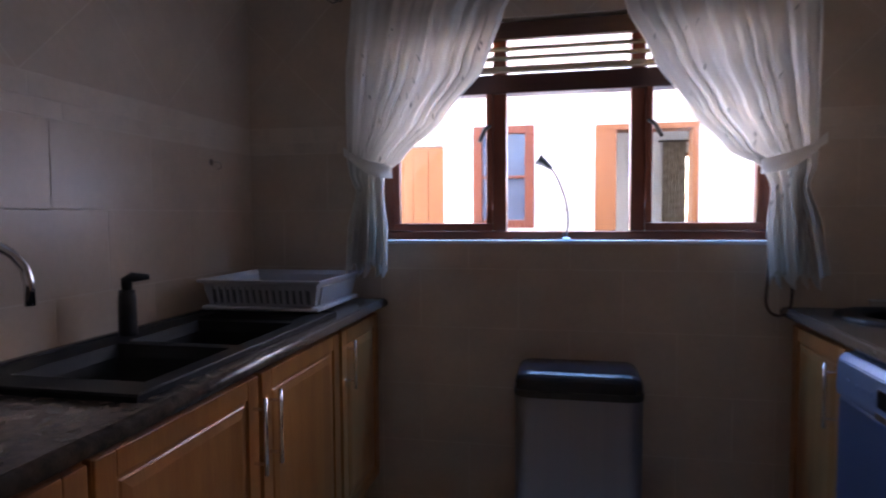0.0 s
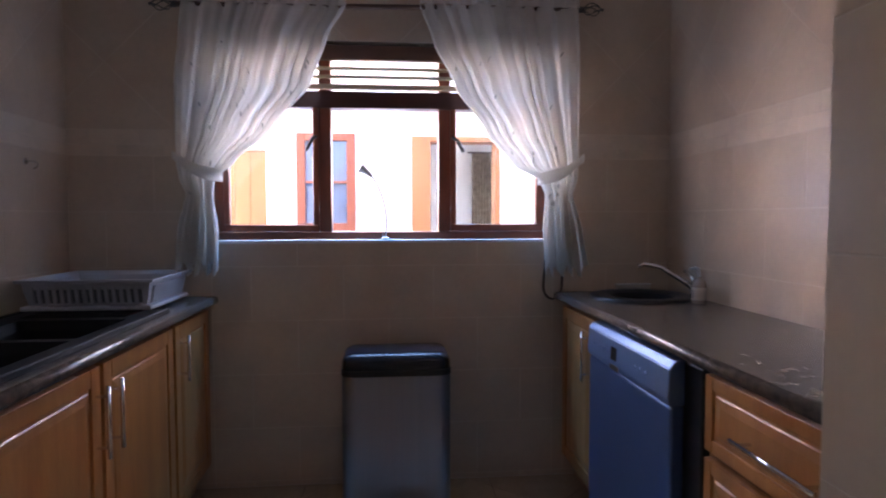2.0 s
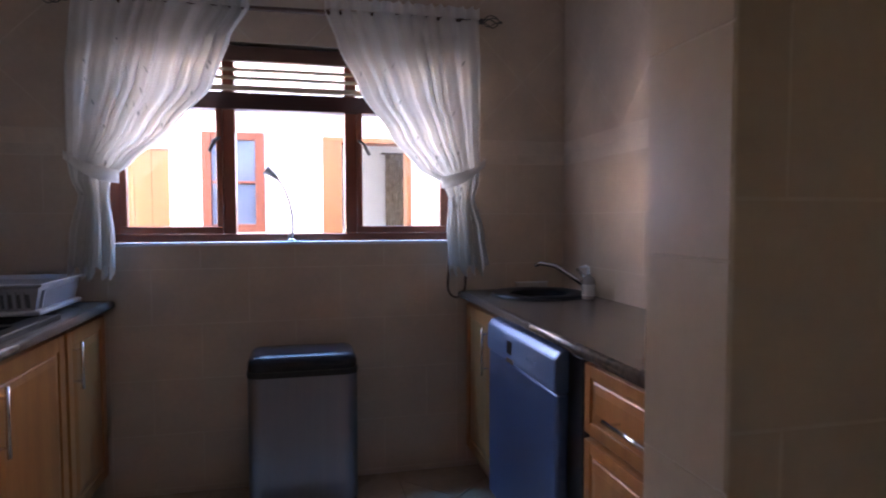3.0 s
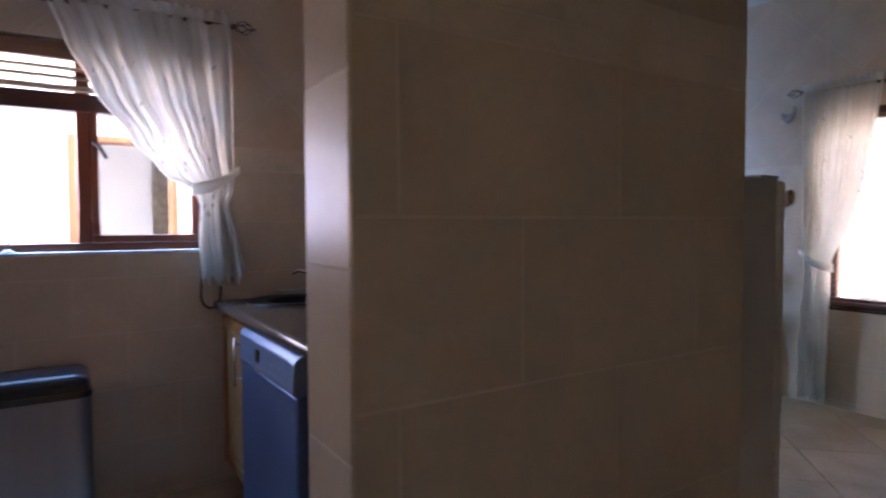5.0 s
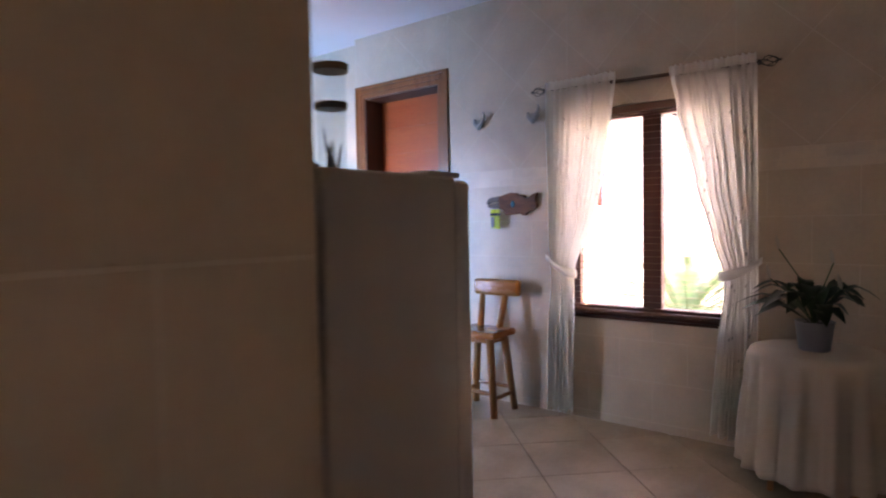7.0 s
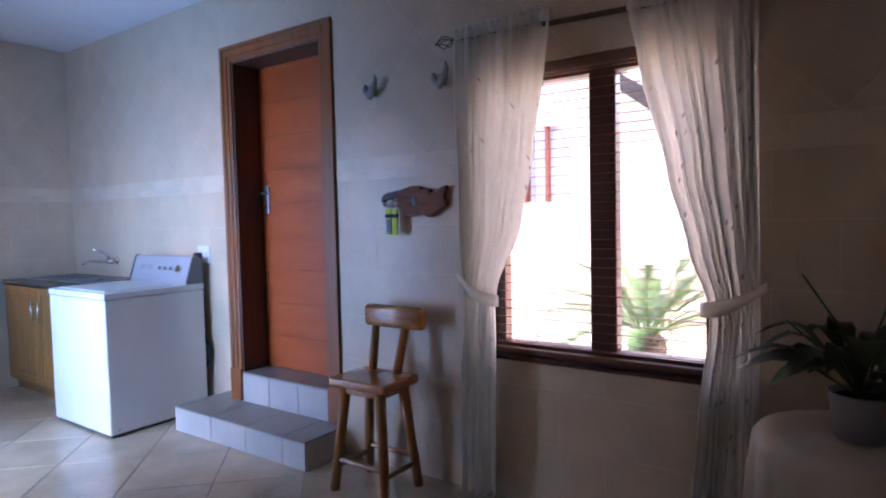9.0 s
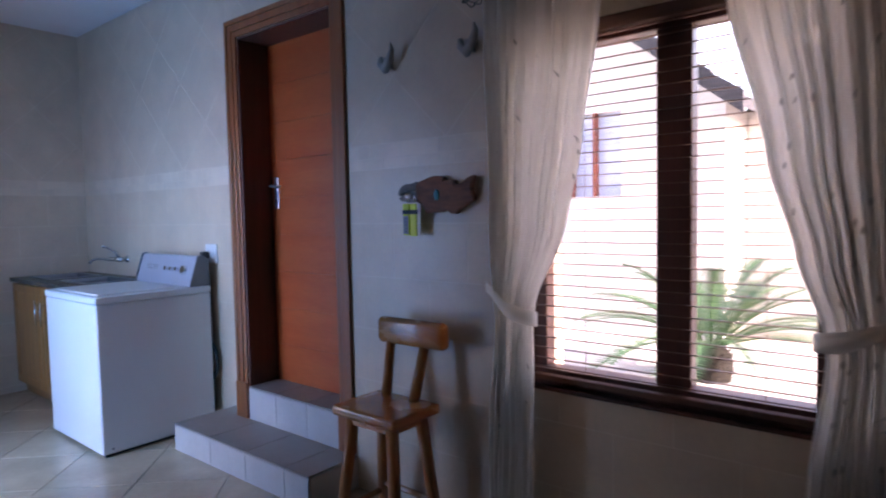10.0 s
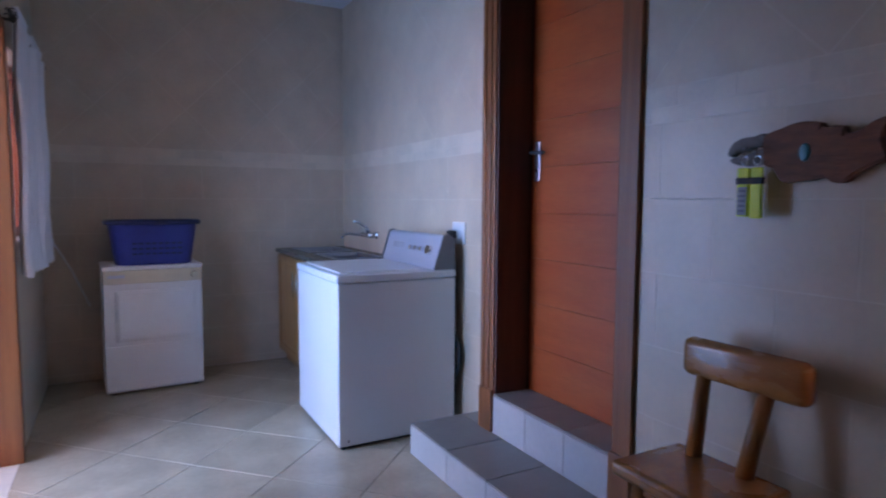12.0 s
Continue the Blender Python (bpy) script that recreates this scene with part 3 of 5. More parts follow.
def added_kitchen_window():
    """A small unseen window added to light the kitchen side, behind the start of the walk."""
    xa, xb, (y0, y1, z0, z1) = -3.16, -3.10, KWIN
    w = thing("added_kitchen_window", "plain timber-framed window, unseen, added to light the kitchen side", "window", kind="structure")
    for c, d in ((z0, z0 + 0.04), (z1 - 0.04, z1)):
        part("rail", box(xa, xb, y0, y1, c, d, 0.005), M_FRAME, w)
    for a, b in ((y0, y0 + 0.04), (y1 - 0.04, y1)):
        part("stile", box(xa + 0.002, xb - 0.002, a, b, z0 + 0.04, z1 - 0.04, 0.005), M_FRAME, w)
    p = part("pane", box(xa + 0.028, xa + 0.032, y0 + 0.03, y1 - 0.03, z0 + 0.03, z1 - 0.03), M_GLASS, w)
    p.visible_shadow = False


added_kitchen_window()


# ---- curtains ----
def curtain(name, fixed, plane, levels, folds, label, group, amp=0.022, cols=110, motif=0, seed=1, fabric=M_VOILE, hem_wave=0.010):
    """A gathered voile panel: levels are (height, edge a, edge b, fold depth factor) from the top down."""
    rng = random.Random(seed)
    c = thing(name, label, "curtain", group=group)
    phase = [rng.uniform(0, 6.28) for _ in range(3)]
    rows = 70
    zs = [levels[0][0] + (levels[-1][0] - levels[0][0]) * i / rows for i in range(rows + 1)]

    def level(z):
        for (za, a0, b0, f0), (zb, a1, b1, f1) in zip(levels, levels[1:]):
            if za >= z >= zb - 1e-9:
                t = (za - z) / (za - zb) if za != zb else 0
                s = t * t * (3 - 2 * t) * 0.5 + t * 0.5
                return a0 + (a1 - a0) * s, b0 + (b1 - b0) * s, f0 + (f1 - f0) * s
        return levels[-1][1:]

    def point(u, z):
        a, b, f = level(z)
        uu = u + 0.035 * math.sin(2 * math.pi * u * 2 + phase[0]) + 0.012 * math.sin(5 * z + phase[1]) * u * (1 - u)
        w = amp * f * (math.sin(2 * math.pi * folds * uu + phase[2]) + 0.35 * math.sin(2 * math.pi * folds * 2.3 * uu + phase[1] + z))
        w += 0.006 * math.sin(9 * z + 7 * u)
        pos = a + (b - a) * u
        hem = hem_wave * math.sin(2 * math.pi * folds * 0.5 * uu + phase[1]) * max(0.0, 1 - (z - zs[-1]) / 0.12)
        return Vector((plane + w, pos, z + hem)) if fixed == "x" else Vector((pos, plane + w, z + hem))

    bm = bmesh.new()
    grid = [[bm.verts.new(point(i / cols, z)) for i in range(cols + 1)] for z in zs]
    for r0, r1 in zip(grid, grid[1:]):
        for i in range(cols):
            bm.faces.new((r0[i], r0[i + 1], r1[i + 1], r1[i]))
    cloth = part("cloth", bm, fabric, c, smooth=True, fix=False)
    sol = cloth.modifiers.new("thickness", 'SOLIDIFY')
    sol.thickness = 0.0012
    # ruffled heading above the rod
    bm = bmesh.new()
    a, b, f = level(zs[0])
    g2 = []
    for k in range(4):
        row = []
        for i in range(cols + 1):
            u = i / cols
            w = 0.009 * math.sin(2 * math.pi * folds * 1.6 * u + phase[1]) * (0.5 + k * 0.4)
            p = a + (b - a) * u
            z = zs[0] + k * 0.018 + (0.004 * math.sin(2 * math.pi * folds * 2.1 * u + phase[0]) if k == 3 else 0)
            row.append(bm.verts.new((plane + w, p, z) if fixed == "x" else (p, plane + w, z)))
        g2.append(row)
    for r0, r1 in zip(g2, g2[1:]):
        for i in range(cols):
            bm.faces.new((r0[i], r0[i + 1], r1[i + 1], r1[i]))
    part("heading", bm, fabric, c, smooth=True, fix=False)
    if motif:
        for _ in range(motif):
            bm = bmesh.new()
            u, z = rng.uniform(0.05, 0.97), rng.uniform(zs[-1] + 0.25, zs[0] - 0.15)
            e = 0.004
            p = point(u, z)
            q = point(min(1, u + 0.03), z - 0.028)
            n = Vector((-e, 0, 0)) if fixed == "x" else Vector((0, -e, 0))
            along = (q - p)
            across = along.cross(n).normalized() * 0.005
            vs = [bm.verts.new(v) for v in (p + n, p + along * .5 + across + n, q + n, p + along * .5 - across + n)]
            bm.faces.new(vs)
            part("embroidered_leaf", bm, M_MOTIF, c, fix=False)
    return c


def tie_back(parent, fixed, plane, p, q, width=0.058, sag=0.02):
    """A cloth band round the gathered curtain from edge p to wall point q, both (along, z)."""
    bm = bmesh.new()
    rows = []
    n = 14
    for i in range(n + 1):
        t = i / n
        a = p[0] + (q[0] - p[0]) * t
        z = p[1] + (q[1] - p[1]) * t - sag * math.sin(math.pi * t)
        d = 0.036 * math.sin(math.pi * min(1, t * 1.15)) + 0.01
        w = width * (0.62 + 0.38 * math.sin(math.pi * min(1, t + 0.25)))
        rows.append([bm.verts.new((plane - d, a, z + s * w / 2) if fixed == "x" else (a, plane - d, z + s * w / 2)) for s in (-1, 0, 1)])
    for r0, r1 in zip(rows, rows[1:]):
        for k in range(2):
            bm.faces.new((r0[k], r0[k + 1], r1[k + 1], r1[k]))
    o = part("tie_back", bm, M_VOILE, parent, smooth=True, fix=False)
    sol = o.modifiers.new("thickness", 'SOLIDIFY')
    sol.thickness = 0.006


def finial_rod(name, fixed, plane, a, b, z, wall, label, rise=0.0):
    rod = thing(name, label, "curtain rod")
    put = (lambda u, d=0.0, dz=0.0: Vector((plane + d, u, z + dz + rise * (u - a) / (b - a)))) if fixed == "x" else (lambda u, d=0.0, dz=0.0: Vector((u, plane + d, z + dz + rise * (u - a) / (b - a))))
    part("pole", tube([put(a), put(b)], 0.011, 12), M_RODWOOD, rod, smooth=True)
    for e, s in ((a, -1), (b, 1)):
        fin = part("finial", tube([put(e), put(e + s * 0.02)], 0.014, 10), M_IRON, rod, "twisted iron cage finial")
        for k in range(5):
            pts = []
            for i in range(9):
                t = i / 8
                r = 0.026 * math.sin(math.pi * t) ** 0.8 + 0.003
                an = 2 * math.pi * k / 5 + 1.6 * t
                pts.append(put(e + s * (0.02 + 0.085 * t), r * math.cos(an), r * math.sin(an)))
            part("wire", tube(pts, 0.0028, 5), M_IRON, fin, smooth=True)
        part("tip", tube([put(e + s * 0.104), put(e + s * 0.112), put(e + s * 0.120)], [0.004, 0.008, 0.002], 8), M_IRON, fin)
        w = wall - plane
        part("bracket", tube([put(e - s * 0.04, w), put(e - s * 0.04, w * 0.3, -0.005), put(e - s * 0.04, 0, -0.013)], 0.007, 8), M_IRON, rod)


finial_rod("curtain_rod", "y", SN - 0.07, -0.85, 0.940, 2.185, SN, "dark curtain rod with twisted iron finials over the scullery window", 0.028)
finial_rod("curtain_rod", "x", EW - 0.085, 0.545, 1.800, 2.132, EW, "dark curtain rod with twisted iron finials over the garden window", 0.036)
P1 = SN - 0.098
cl = curtain("curtain", "y", P1, [(2.190, -0.82, -0.12, 0.8), (2.05, -0.83, -0.20, 1), (1.85, -0.85, -0.27, 1), (1.65, -0.855, -0.44, .9), (1.50, -0.855, -0.61, .8), (1.43, -0.845, -0.695, .55),
             (1.36, -0.815, -0.705, .6), (1.20, -0.85, -0.685, 1), (1.03, -0.865, -0.69, 1.1)], 9, "white voile curtain tied back beside the scullery window", "scullery curtains", motif=26, seed=3, hem_wave=0.030)
tie_back(cl, "y", P1, (-0.66, 1.44), (-0.872, 1.53))
cr = curtain("curtain", "y", P1, [(2.210, 0.935, 0.205, 0.8), (2.05, 0.94, 0.262, 1), (1.85, 0.94, 0.36, 1), (1.65, 0.94, 0.50, .9), (1.50, 0.94, 0.63, .8), (1.43, 0.935, 0.755, .55),
             (1.36, 0.91, 0.785, .6), (1.20, 0.955, 0.775, 1), (1.01, 0.985, 0.79, 1.1)], 9, "white voile curtain tied back beside the scullery window", "scullery curtains", motif=26, seed=8, hem_wave=0.030)
tie_back(cr, "y", P1, (0.745, 1.43), (0.960, 1.53))
P2 = EW - 0.113
cl = curtain("curtain", "x", P2, [(2.160, 1.79, 1.315, .8), (1.95, 1.785, 1.335, 1), (1.6, 1.78, 1.395, 1), (1.3, 1.775, 1.455, .9), (1.02, 1.765, 1.585, .6), (0.94, 1.76, 1.60, .6),
             (0.6, 1.78, 1.605, 1), (0.06, 1.795, 1.62, 1)], 8, "long white voile curtain tied back beside the garden window", "garden window curtains", motif=34, seed=5, amp=0.020)
tie_back(cl, "x", P2, (1.575, 0.965), (1.800, 1.07))
cr = curtain("curtain", "x", P2, [(2.128, 0.537, 0.992, .8), (1.95, 0.536, 0.955, 1), (1.5, 0.535, 0.850, 1), (1.205, 0.53, 0.768, .9), (1.02, 0.528, 0.705, .6), (0.94, 0.528, 0.695, .6),
             (0.6, 0.532, 0.735, 1), (0.08, 0.535, 0.775, 1)], 8, "long white voile curtain tied back beside the garden window", "garden window curtains", motif=34, seed=6, amp=0.018)
tie_back(cr, "x", P2, (0.72, 0.985), (0.505, 1.08))
P3 = 2.685
curtain("curtain", "x", P3, [(2.17, 4.76, 5.14, .8), (1.9, 4.75, 5.13, 1), (1.2, 4.74, 5.13, 1), (0.92, 4.73, 5.22, 1)], 7, "short white voile curtain in the laundry", "laundry curtains", seed=11, amp=0.02, fabric=M_SHORTVOILE)
curtain("curtain", "x", P3, [(2.17, 5.34, 5.86, .8), (1.9, 5.36, 5.86, 1), (1.2, 5.42, 5.88, 1), (0.90, 5.40, 5.92, 1)], 7, "short white voile curtain in the laundry", "laundry curtains", seed=12, amp=0.02, fabric=M_SHORTVOILE)
finial_rod("curtain_rod", "x", 2.675, 4.76, 5.92, 2.17, 2.62, "dark curtain rod in the laundry")


# ---- scullery furniture ----
def worktop(name, x0, x1, y0, y1, hole, front, label):
    bm = bmesh.new()
    for a, b, c, d in rest_of(x0, x1, y0, y1, [hole]):
        box(a, b, c, d, 0.862, 0.900, bm=bm)
    bmesh.ops.remove_doubles(bm, verts=bm.verts, dist=1e-5)
    t = tagged(part(name, bm, M_COUNTER), label, "worktop")
    s = 1 if front == x1 else -1
    part("nosing", tube([(front, y0, 0.881), (front, y1, 0.881)], 0.0185, 12), M_COUNTER, t, "rounded front edge", smooth=True)
    return t


worktop("worktop", SW + 0.006, -0.735, 0.452, SN - 0.006, (-1.24, -0.80, 1.21, 1.99), -0.735, "speckled brown laminate worktop along the scullery wall")
worktop("worktop", 0.868, SE - 0.006, 0.452, SN - 0.006, (1.05, 1.33, 2.28, 2.56), 0.868, "speckled brown laminate worktop over the dishwasher")


def raised_panel(parent, s, xf, y0, y1, z0, z1, name="door", handle=None):
    """A framed cabinet front facing s along x, its face at xf, with a raised field."""
    t = 0.020
    w = 0.055 if (z1 - z0) > 0.25 else 0.038
    a, b = sorted((xf, xf - s * t))
    d = part(name, box(a, b, y0 + 0.002, y1 - 0.002, z0 + 0.002, z1 - 0.002, 0.003), M_OAK, parent)
    xo = xf + s * 0.0006
    for (p, q, r, v), n in (((y0 + 0.003, y0 + w, z0 + 0.003, z1 - 0.003), "stile"), ((y1 - w, y1 - 0.003, z0 + 0.003, z1 - 0.003), "stile"),
                            ((y0 + w + 0.0005, y1 - w - 0.0005, z0 + 0.003, z0 + w), "rail"), ((y0 + w + 0.0005, y1 - w - 0.0005, z1 - w, z1 - 0.003), "rail")):
        c, e = sorted((xf - s * 0.002, xf + s * 0.007))
        part(n, box(c, e, p, q, r, v, 0.003), M_OAK, d)
    bm = bmesh.new()
    ya, yb, za, zb = y0 + w + 0.010, y1 - w - 0.010, z0 + w + 0.010, z1 - w - 0.010
    m = 0.026
    rings = []
    for ins, dx in ((0, 0.0), (0.004, 0.003), (m, 0.0075), (m + 0.002, 0.0075)):
        rings.append([bm.verts.new((xf + s * dx, y, z)) for y, z in ((ya + ins, za + ins), (yb - ins, za + ins), (yb - ins, zb - ins), (ya + ins, zb - ins))])
    for r0, r1 in zip(rings, rings[1:]):
        for i in range(4):
            bm.faces.new((r0[i], r0[(i + 1) % 4], r1[(i + 1) % 4], r1[i]))
    bm.faces.new(rings[-1])
    part("raised_field", bm, M_OAK, d)
    if handle:
        kind, p, q = handle
        h = xf + s * 0.040
        if kind == "v":
            pts = [(h, p, q[0]), (h, p, q[1])]
            posts = [(p, q[0] + 0.03), (p, q[1] - 0.03)]
        else:
            pts = [(h, p[0], q), (h, p[1], q)]
            posts = [(p[0] + 0.03, q), (p[1] - 0.03, q)]
        hd = part("handle", tube(pts, 0.006, 10), M_CHROME, d, "brushed steel bar handle", smooth=True)
        for y, z in posts:
            part("post", tube([(xf + s * 0.005, y, z), (h, y, z)], 0.0045, 8), M_CHROME, hd)
    return d


def cabinet(x_back, x_front, y0, y1, fronts, label, group, top=0.860):
    """fronts: rows of (name, y0, y1, z0, z1, handle)."""
    s = 1 if x_front > x_back else -1
    c = thing("base_cabinet", label, "cabinet", group=group)
    a, b = sorted((x_back, x_front - s * 0.022))
    part("body", box(a, b, y0 + 0.001, y1 - 0.001, 0.11, top, 0.002), M_OAKPANEL, c)
    if top < 0.86:
        a2, b2 = sorted((x_front - s * 0.045, x_front - s * 0.022))
        part("front_rail", box(a2, b2, y0 + 0.001, y1 - 0.001, top, 0.860), M_OAKPANEL, c)
    a, b = sorted((x_back, x_front - s * 0.075))
    part("plinth", box(a, b, y0 + 0.001, y1 - 0.001, 0.0, 0.109), M_OAKPANEL, c, "dark recessed plinth")
    for name, p, q, r, v, h in fronts:
        raised_panel(c, s, x_front - s * 0.001, p, q, r, v, name, h)
    return c


LF, RF = -0.757, 0.884
G = "scullery base cabinets"
cabinet(SW + 0.006, LF, 0.455, 1.01, [("door", 0.46, 1.005, 0.13, 0.845, ("v", 0.96, (0.60, 0.79)))], "oak base cabinet with a raised-panel door", G)
cabinet(SW + 0.006, LF, 1.01, 2.175, [("door", 1.015, 1.585, 0.13, 0.845, ("v", 1.555, (0.585, 0.790))), ("door", 1.60, 2.165, 0.13, 0.845, ("v", 1.640, (0.585, 0.790)))],
        "oak double-door base cabinet under the black sink", G, 0.70)
cabinet(SW + 0.006, LF, 2.175, SN - 0.008, [("door", 2.185, 2.62, 0.13, 0.845, ("v", 2.235, (0.62, 0.80)))], "oak base cabinet in the corner under the dish rack", G)
cabinet(SE - 0.006, RF, 2.150, SN - 0.008, [("door", 2.165, 2.60, 0.13, 0.845, ("v", 2.215, (0.58, 0.79)))], "oak base cabinet in the corner under the round sink", G, 0.70)
cabinet(SE - 0.006, RF, 0.455, 1.335, [("drawer", 0.47, 1.315, 0.645, 0.850, ("h", (0.86, 1.14), 0.734)), ("drawer", 0.47, 1.315, 0.405, 0.630, ("h", (0.86, 1.14), 0.52)),
                                       ("drawer", 0.47, 1.315, 0.13, 0.390, ("h", (0.86, 1.14), 0.26))], "oak drawer unit with raised-panel fronts", G)


def dishwasher():
    d = thing("dishwasher", "silver freestanding dishwasher, coloured with blue window light, with a black display window", "dishwasher", at=(0, 0, 0))
    y0, y1 = 1.350, 2.130
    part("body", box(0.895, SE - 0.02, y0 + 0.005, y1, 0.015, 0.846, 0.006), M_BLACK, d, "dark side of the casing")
    door = part("door", box(0.850, 0.893, y0 + 0.095, y1, 0.115, 0.715, 0.010, 3), M_DISH, d)
    panel = prism([(0.893, 0.718), (0.846, 0.718), (0.842, 0.735), (0.846, 0.825), (0.862, 0.845), (0.893, 0.850)], y1 - y0 - 0.095, "y", y0 + 0.095, 0.003)
    p = part("control_panel", panel, M_DISHPANEL, d)
    part("display", box(0.8415, 0.846, 1.835, 1.885, 0.752, 0.800, 0.002), M_BULLET, p, "black display window")
    part("grip", box(0.8405, 0.846, 1.815, 1.890, 0.719, 0.738, 0.003), M_CHROME, p, "bright grip recess")
    for y in (1.60, 1.64, 1.68, 1.92, 1.96, 2.00, 2.06):
        part("button", tube([(0.846, y, 0.775), (0.8415, y, 0.775)], 0.006, 10), M_DISHPANEL, p)
    part("kick_plate", box(0.885, 0.894, y0 + 0.03, y1 - 0.002, 0.012, 0.110, 0.002), M_BLACK, d)
    for y in (y0 + 0.06, y1 - 0.06):
        part("foot", tube([(0.93, y, 0.0), (0.93, y, 0.02)], 0.02, 10), M_RUBBER, d)


dishwasher()


def double_sink():
    s = thing("kitchen_sink", "black composite double sink with a drainer set in the worktop", "sink")
    bm = bmesh.new()
    bowls = ((-1.17, -0.83, 1.25, 1.58), (-1.17, -0.83, 1.62, 1.95))
    for a, b, c, d in rest_of(-1.275, -0.770, 1.15, 2.19, bowls):
        box(a, b, c, d, 0.9005, 0.912, bm=bm)
    bmesh.ops.remove_doubles(bm, verts=bm.verts, dist=1e-5)
    rim = part("rim", bm, M_SINK, s)
    for x0, x1, y0, y1 in bowls:
        bm = bmesh.new()
        rings = []
        for ins, z in ((0, 0.911), (0.012, 0.88), (0.02, 0.76), (0.05, 0.735)):
            rings.append([bm.verts.new(p) for p in ((x0 + ins, y0 + ins, z), (x1 - ins, y0 + ins, z), (x1 - ins, y1 - ins, z), (x0 + ins, y1 - ins, z))])
        for r0, r1 in zip(rings, rings[1:]):
            for i in range(4):
                bm.faces.new((r0[i], r0[(i + 1) % 4], r1[(i + 1) % 4], r1[i]))
        bm.faces.new(rings[-1])
        part("bowl", bm, M_SINK, s)
        part("drain", lathe([(0, 0.7355), (0.035, 0.7365), (0.038, 0.736)], 20, centre=((x0 + x1) / 2, (y0 + y1) / 2, 0)), M_CHROME, s)
    for i in range(6):
        y = 2.00 + i * 0.03
        part("drainer_rib", box(-1.20, -0.85, y, y + 0.008, 0.9115, 0.916, 0.002, 1), M_SINK, rim)
    part("lip", tube([(-1.27, 1.155, 0.911), (-0.775, 1.155, 0.911), (-0.775, 2.185, 0.911), (-1.27, 2.185, 0.911), (-1.27, 1.155, 0.911)], 0.006, 8), M_SINK, rim)
    # chrome swan-neck spout
    t = thing("sink_tap", "chrome swan-neck tap over the black sink", "tap", at=(0, 0, 0))
    part("body", tube([(-1.30, 1.02, 0.90), (-1.30, 1.02, 0.96)], 0.022, 14), M_CHROME, t, smooth=True)
    pts = [(-1.30, 1.02, 0.95), (-1.30, 1.02, 1.10)] + [(-1.30 + 0.0 + 0.20 * (1 - math.cos(a)) / 2, 1.02 + 0.22 * (1 - math.cos(a)) / 2, 1.12 + 0.11 * math.sin(a)) for a in [math.pi * i / 10 for i in range(11)]] + [(-1.10, 1.24, 1.07)]
    part("spout", tube(pts, 0.011, 10), M_CHROME, t, smooth=True)
    # black pump tap beside the wall
    p = thing("soap_pump", "black pump dispenser standing behind the sink", "soap pump", at=(0, 0, 0))
    part("bottle", lathe([(0, 0.912), (0.026, 0.912), (0.027, 0.92), (0.025, 1.02), (0.022, 1.045), (0.0, 1.047)], 24, centre=(-1.235, 1.70, 0)), M_BLACK, p, smooth=True)
    part("pump_head", tube([(-1.235, 1.70, 1.045), (-1.235, 1.70, 1.075), (-1.225, 1.71, 1.083), (-1.185, 1.735, 1.082)], [0.014, 0.016, 0.015, 0.008], 12), M_BLACK, p, smooth=True)


double_sink()


def dish_rack():
    r = thing("dish_rack", "pale grey plastic dish rack with slotted sides on its tray", "dish rack")
    x0, x1, y0, y1 = -1.275, -0.815, 2.13, 2.55
    part("tray", box(x0, x1, y0, y1, 0.917, 0.934, 0.006), M_RACK, r, "flat drip tray")
    bm = bmesh.new()
    rings = []
    for out, z in ((0.022, 0.936), (0.010, 0.985), (0.006, 1.016), (-0.010, 1.020), (-0.012, 1.030), (-0.002, 1.031), (0.010, 1.014), (0.016, 0.985), (0.028, 0.942)):
        rings.append([bm.verts.new(p) for p in ((x0 + out, y0 + out, z), (x1 - out, y0 + out, z), (x1 - out, y1 - out, z), (x0 + out, y1 - out, z))])
    for a, b in zip(rings, rings[1:]):
        for i in range(4):
            bm.faces.new((a[i], a[(i + 1) % 4], b[(i + 1) % 4], b[i]))
    bm.faces.new(rings[0][::-1])
    bm.faces.new(rings[-1])
    basket = part("basket", bm, M_RACK, r)
    # between the ribs, dark strips stand in for the shade in open slots
    for i in range(15):
        x = x0 + 0.035 + i * 0.026
        part("slot_rib", prism([(y0 + 0.010, 0.938), (y0 + 0.026, 0.938), (y0 + 0.014, 1.004), (y0 - 0.003, 1.004)], 0.011, "x", x), M_RACK, basket)
        part("slot", prism([(y0 + 0.018, 0.944), (y0 + 0.027, 0.944), (y0 + 0.014, 0.994), (y0 + 0.005, 0.994)], 0.013, "x", x + 0.012), M_PRINT, basket, "dark strip standing in for a shaded drain slot")
    for i in range(13):
        y = y0 + 0.045 + i * 0.026
        part("slot_rib", prism([(x1 - 0.010, 0.938), (x1 - 0.026, 0.938), (x1 - 0.014, 1.004), (x1 + 0.003, 1.004)], 0.011, "y", y), M_RACK, basket)
        part("slot", prism([(x1 - 0.018, 0.944), (x1 - 0.027, 0.944), (x1 - 0.014, 0.994), (x1 - 0.005, 0.994)], 0.013, "y", y + 0.012), M_PRINT, basket, "dark strip standing in for a shaded drain slot")
    for i in range(9):
        y = y0 + 0.05 + i * 0.042
        part("divider", box(x0 + 0.045, x1 - 0.045, y, y + 0.005, 0.944, 0.966, 0.002, 1), M_RACK, basket)


dish_rack()


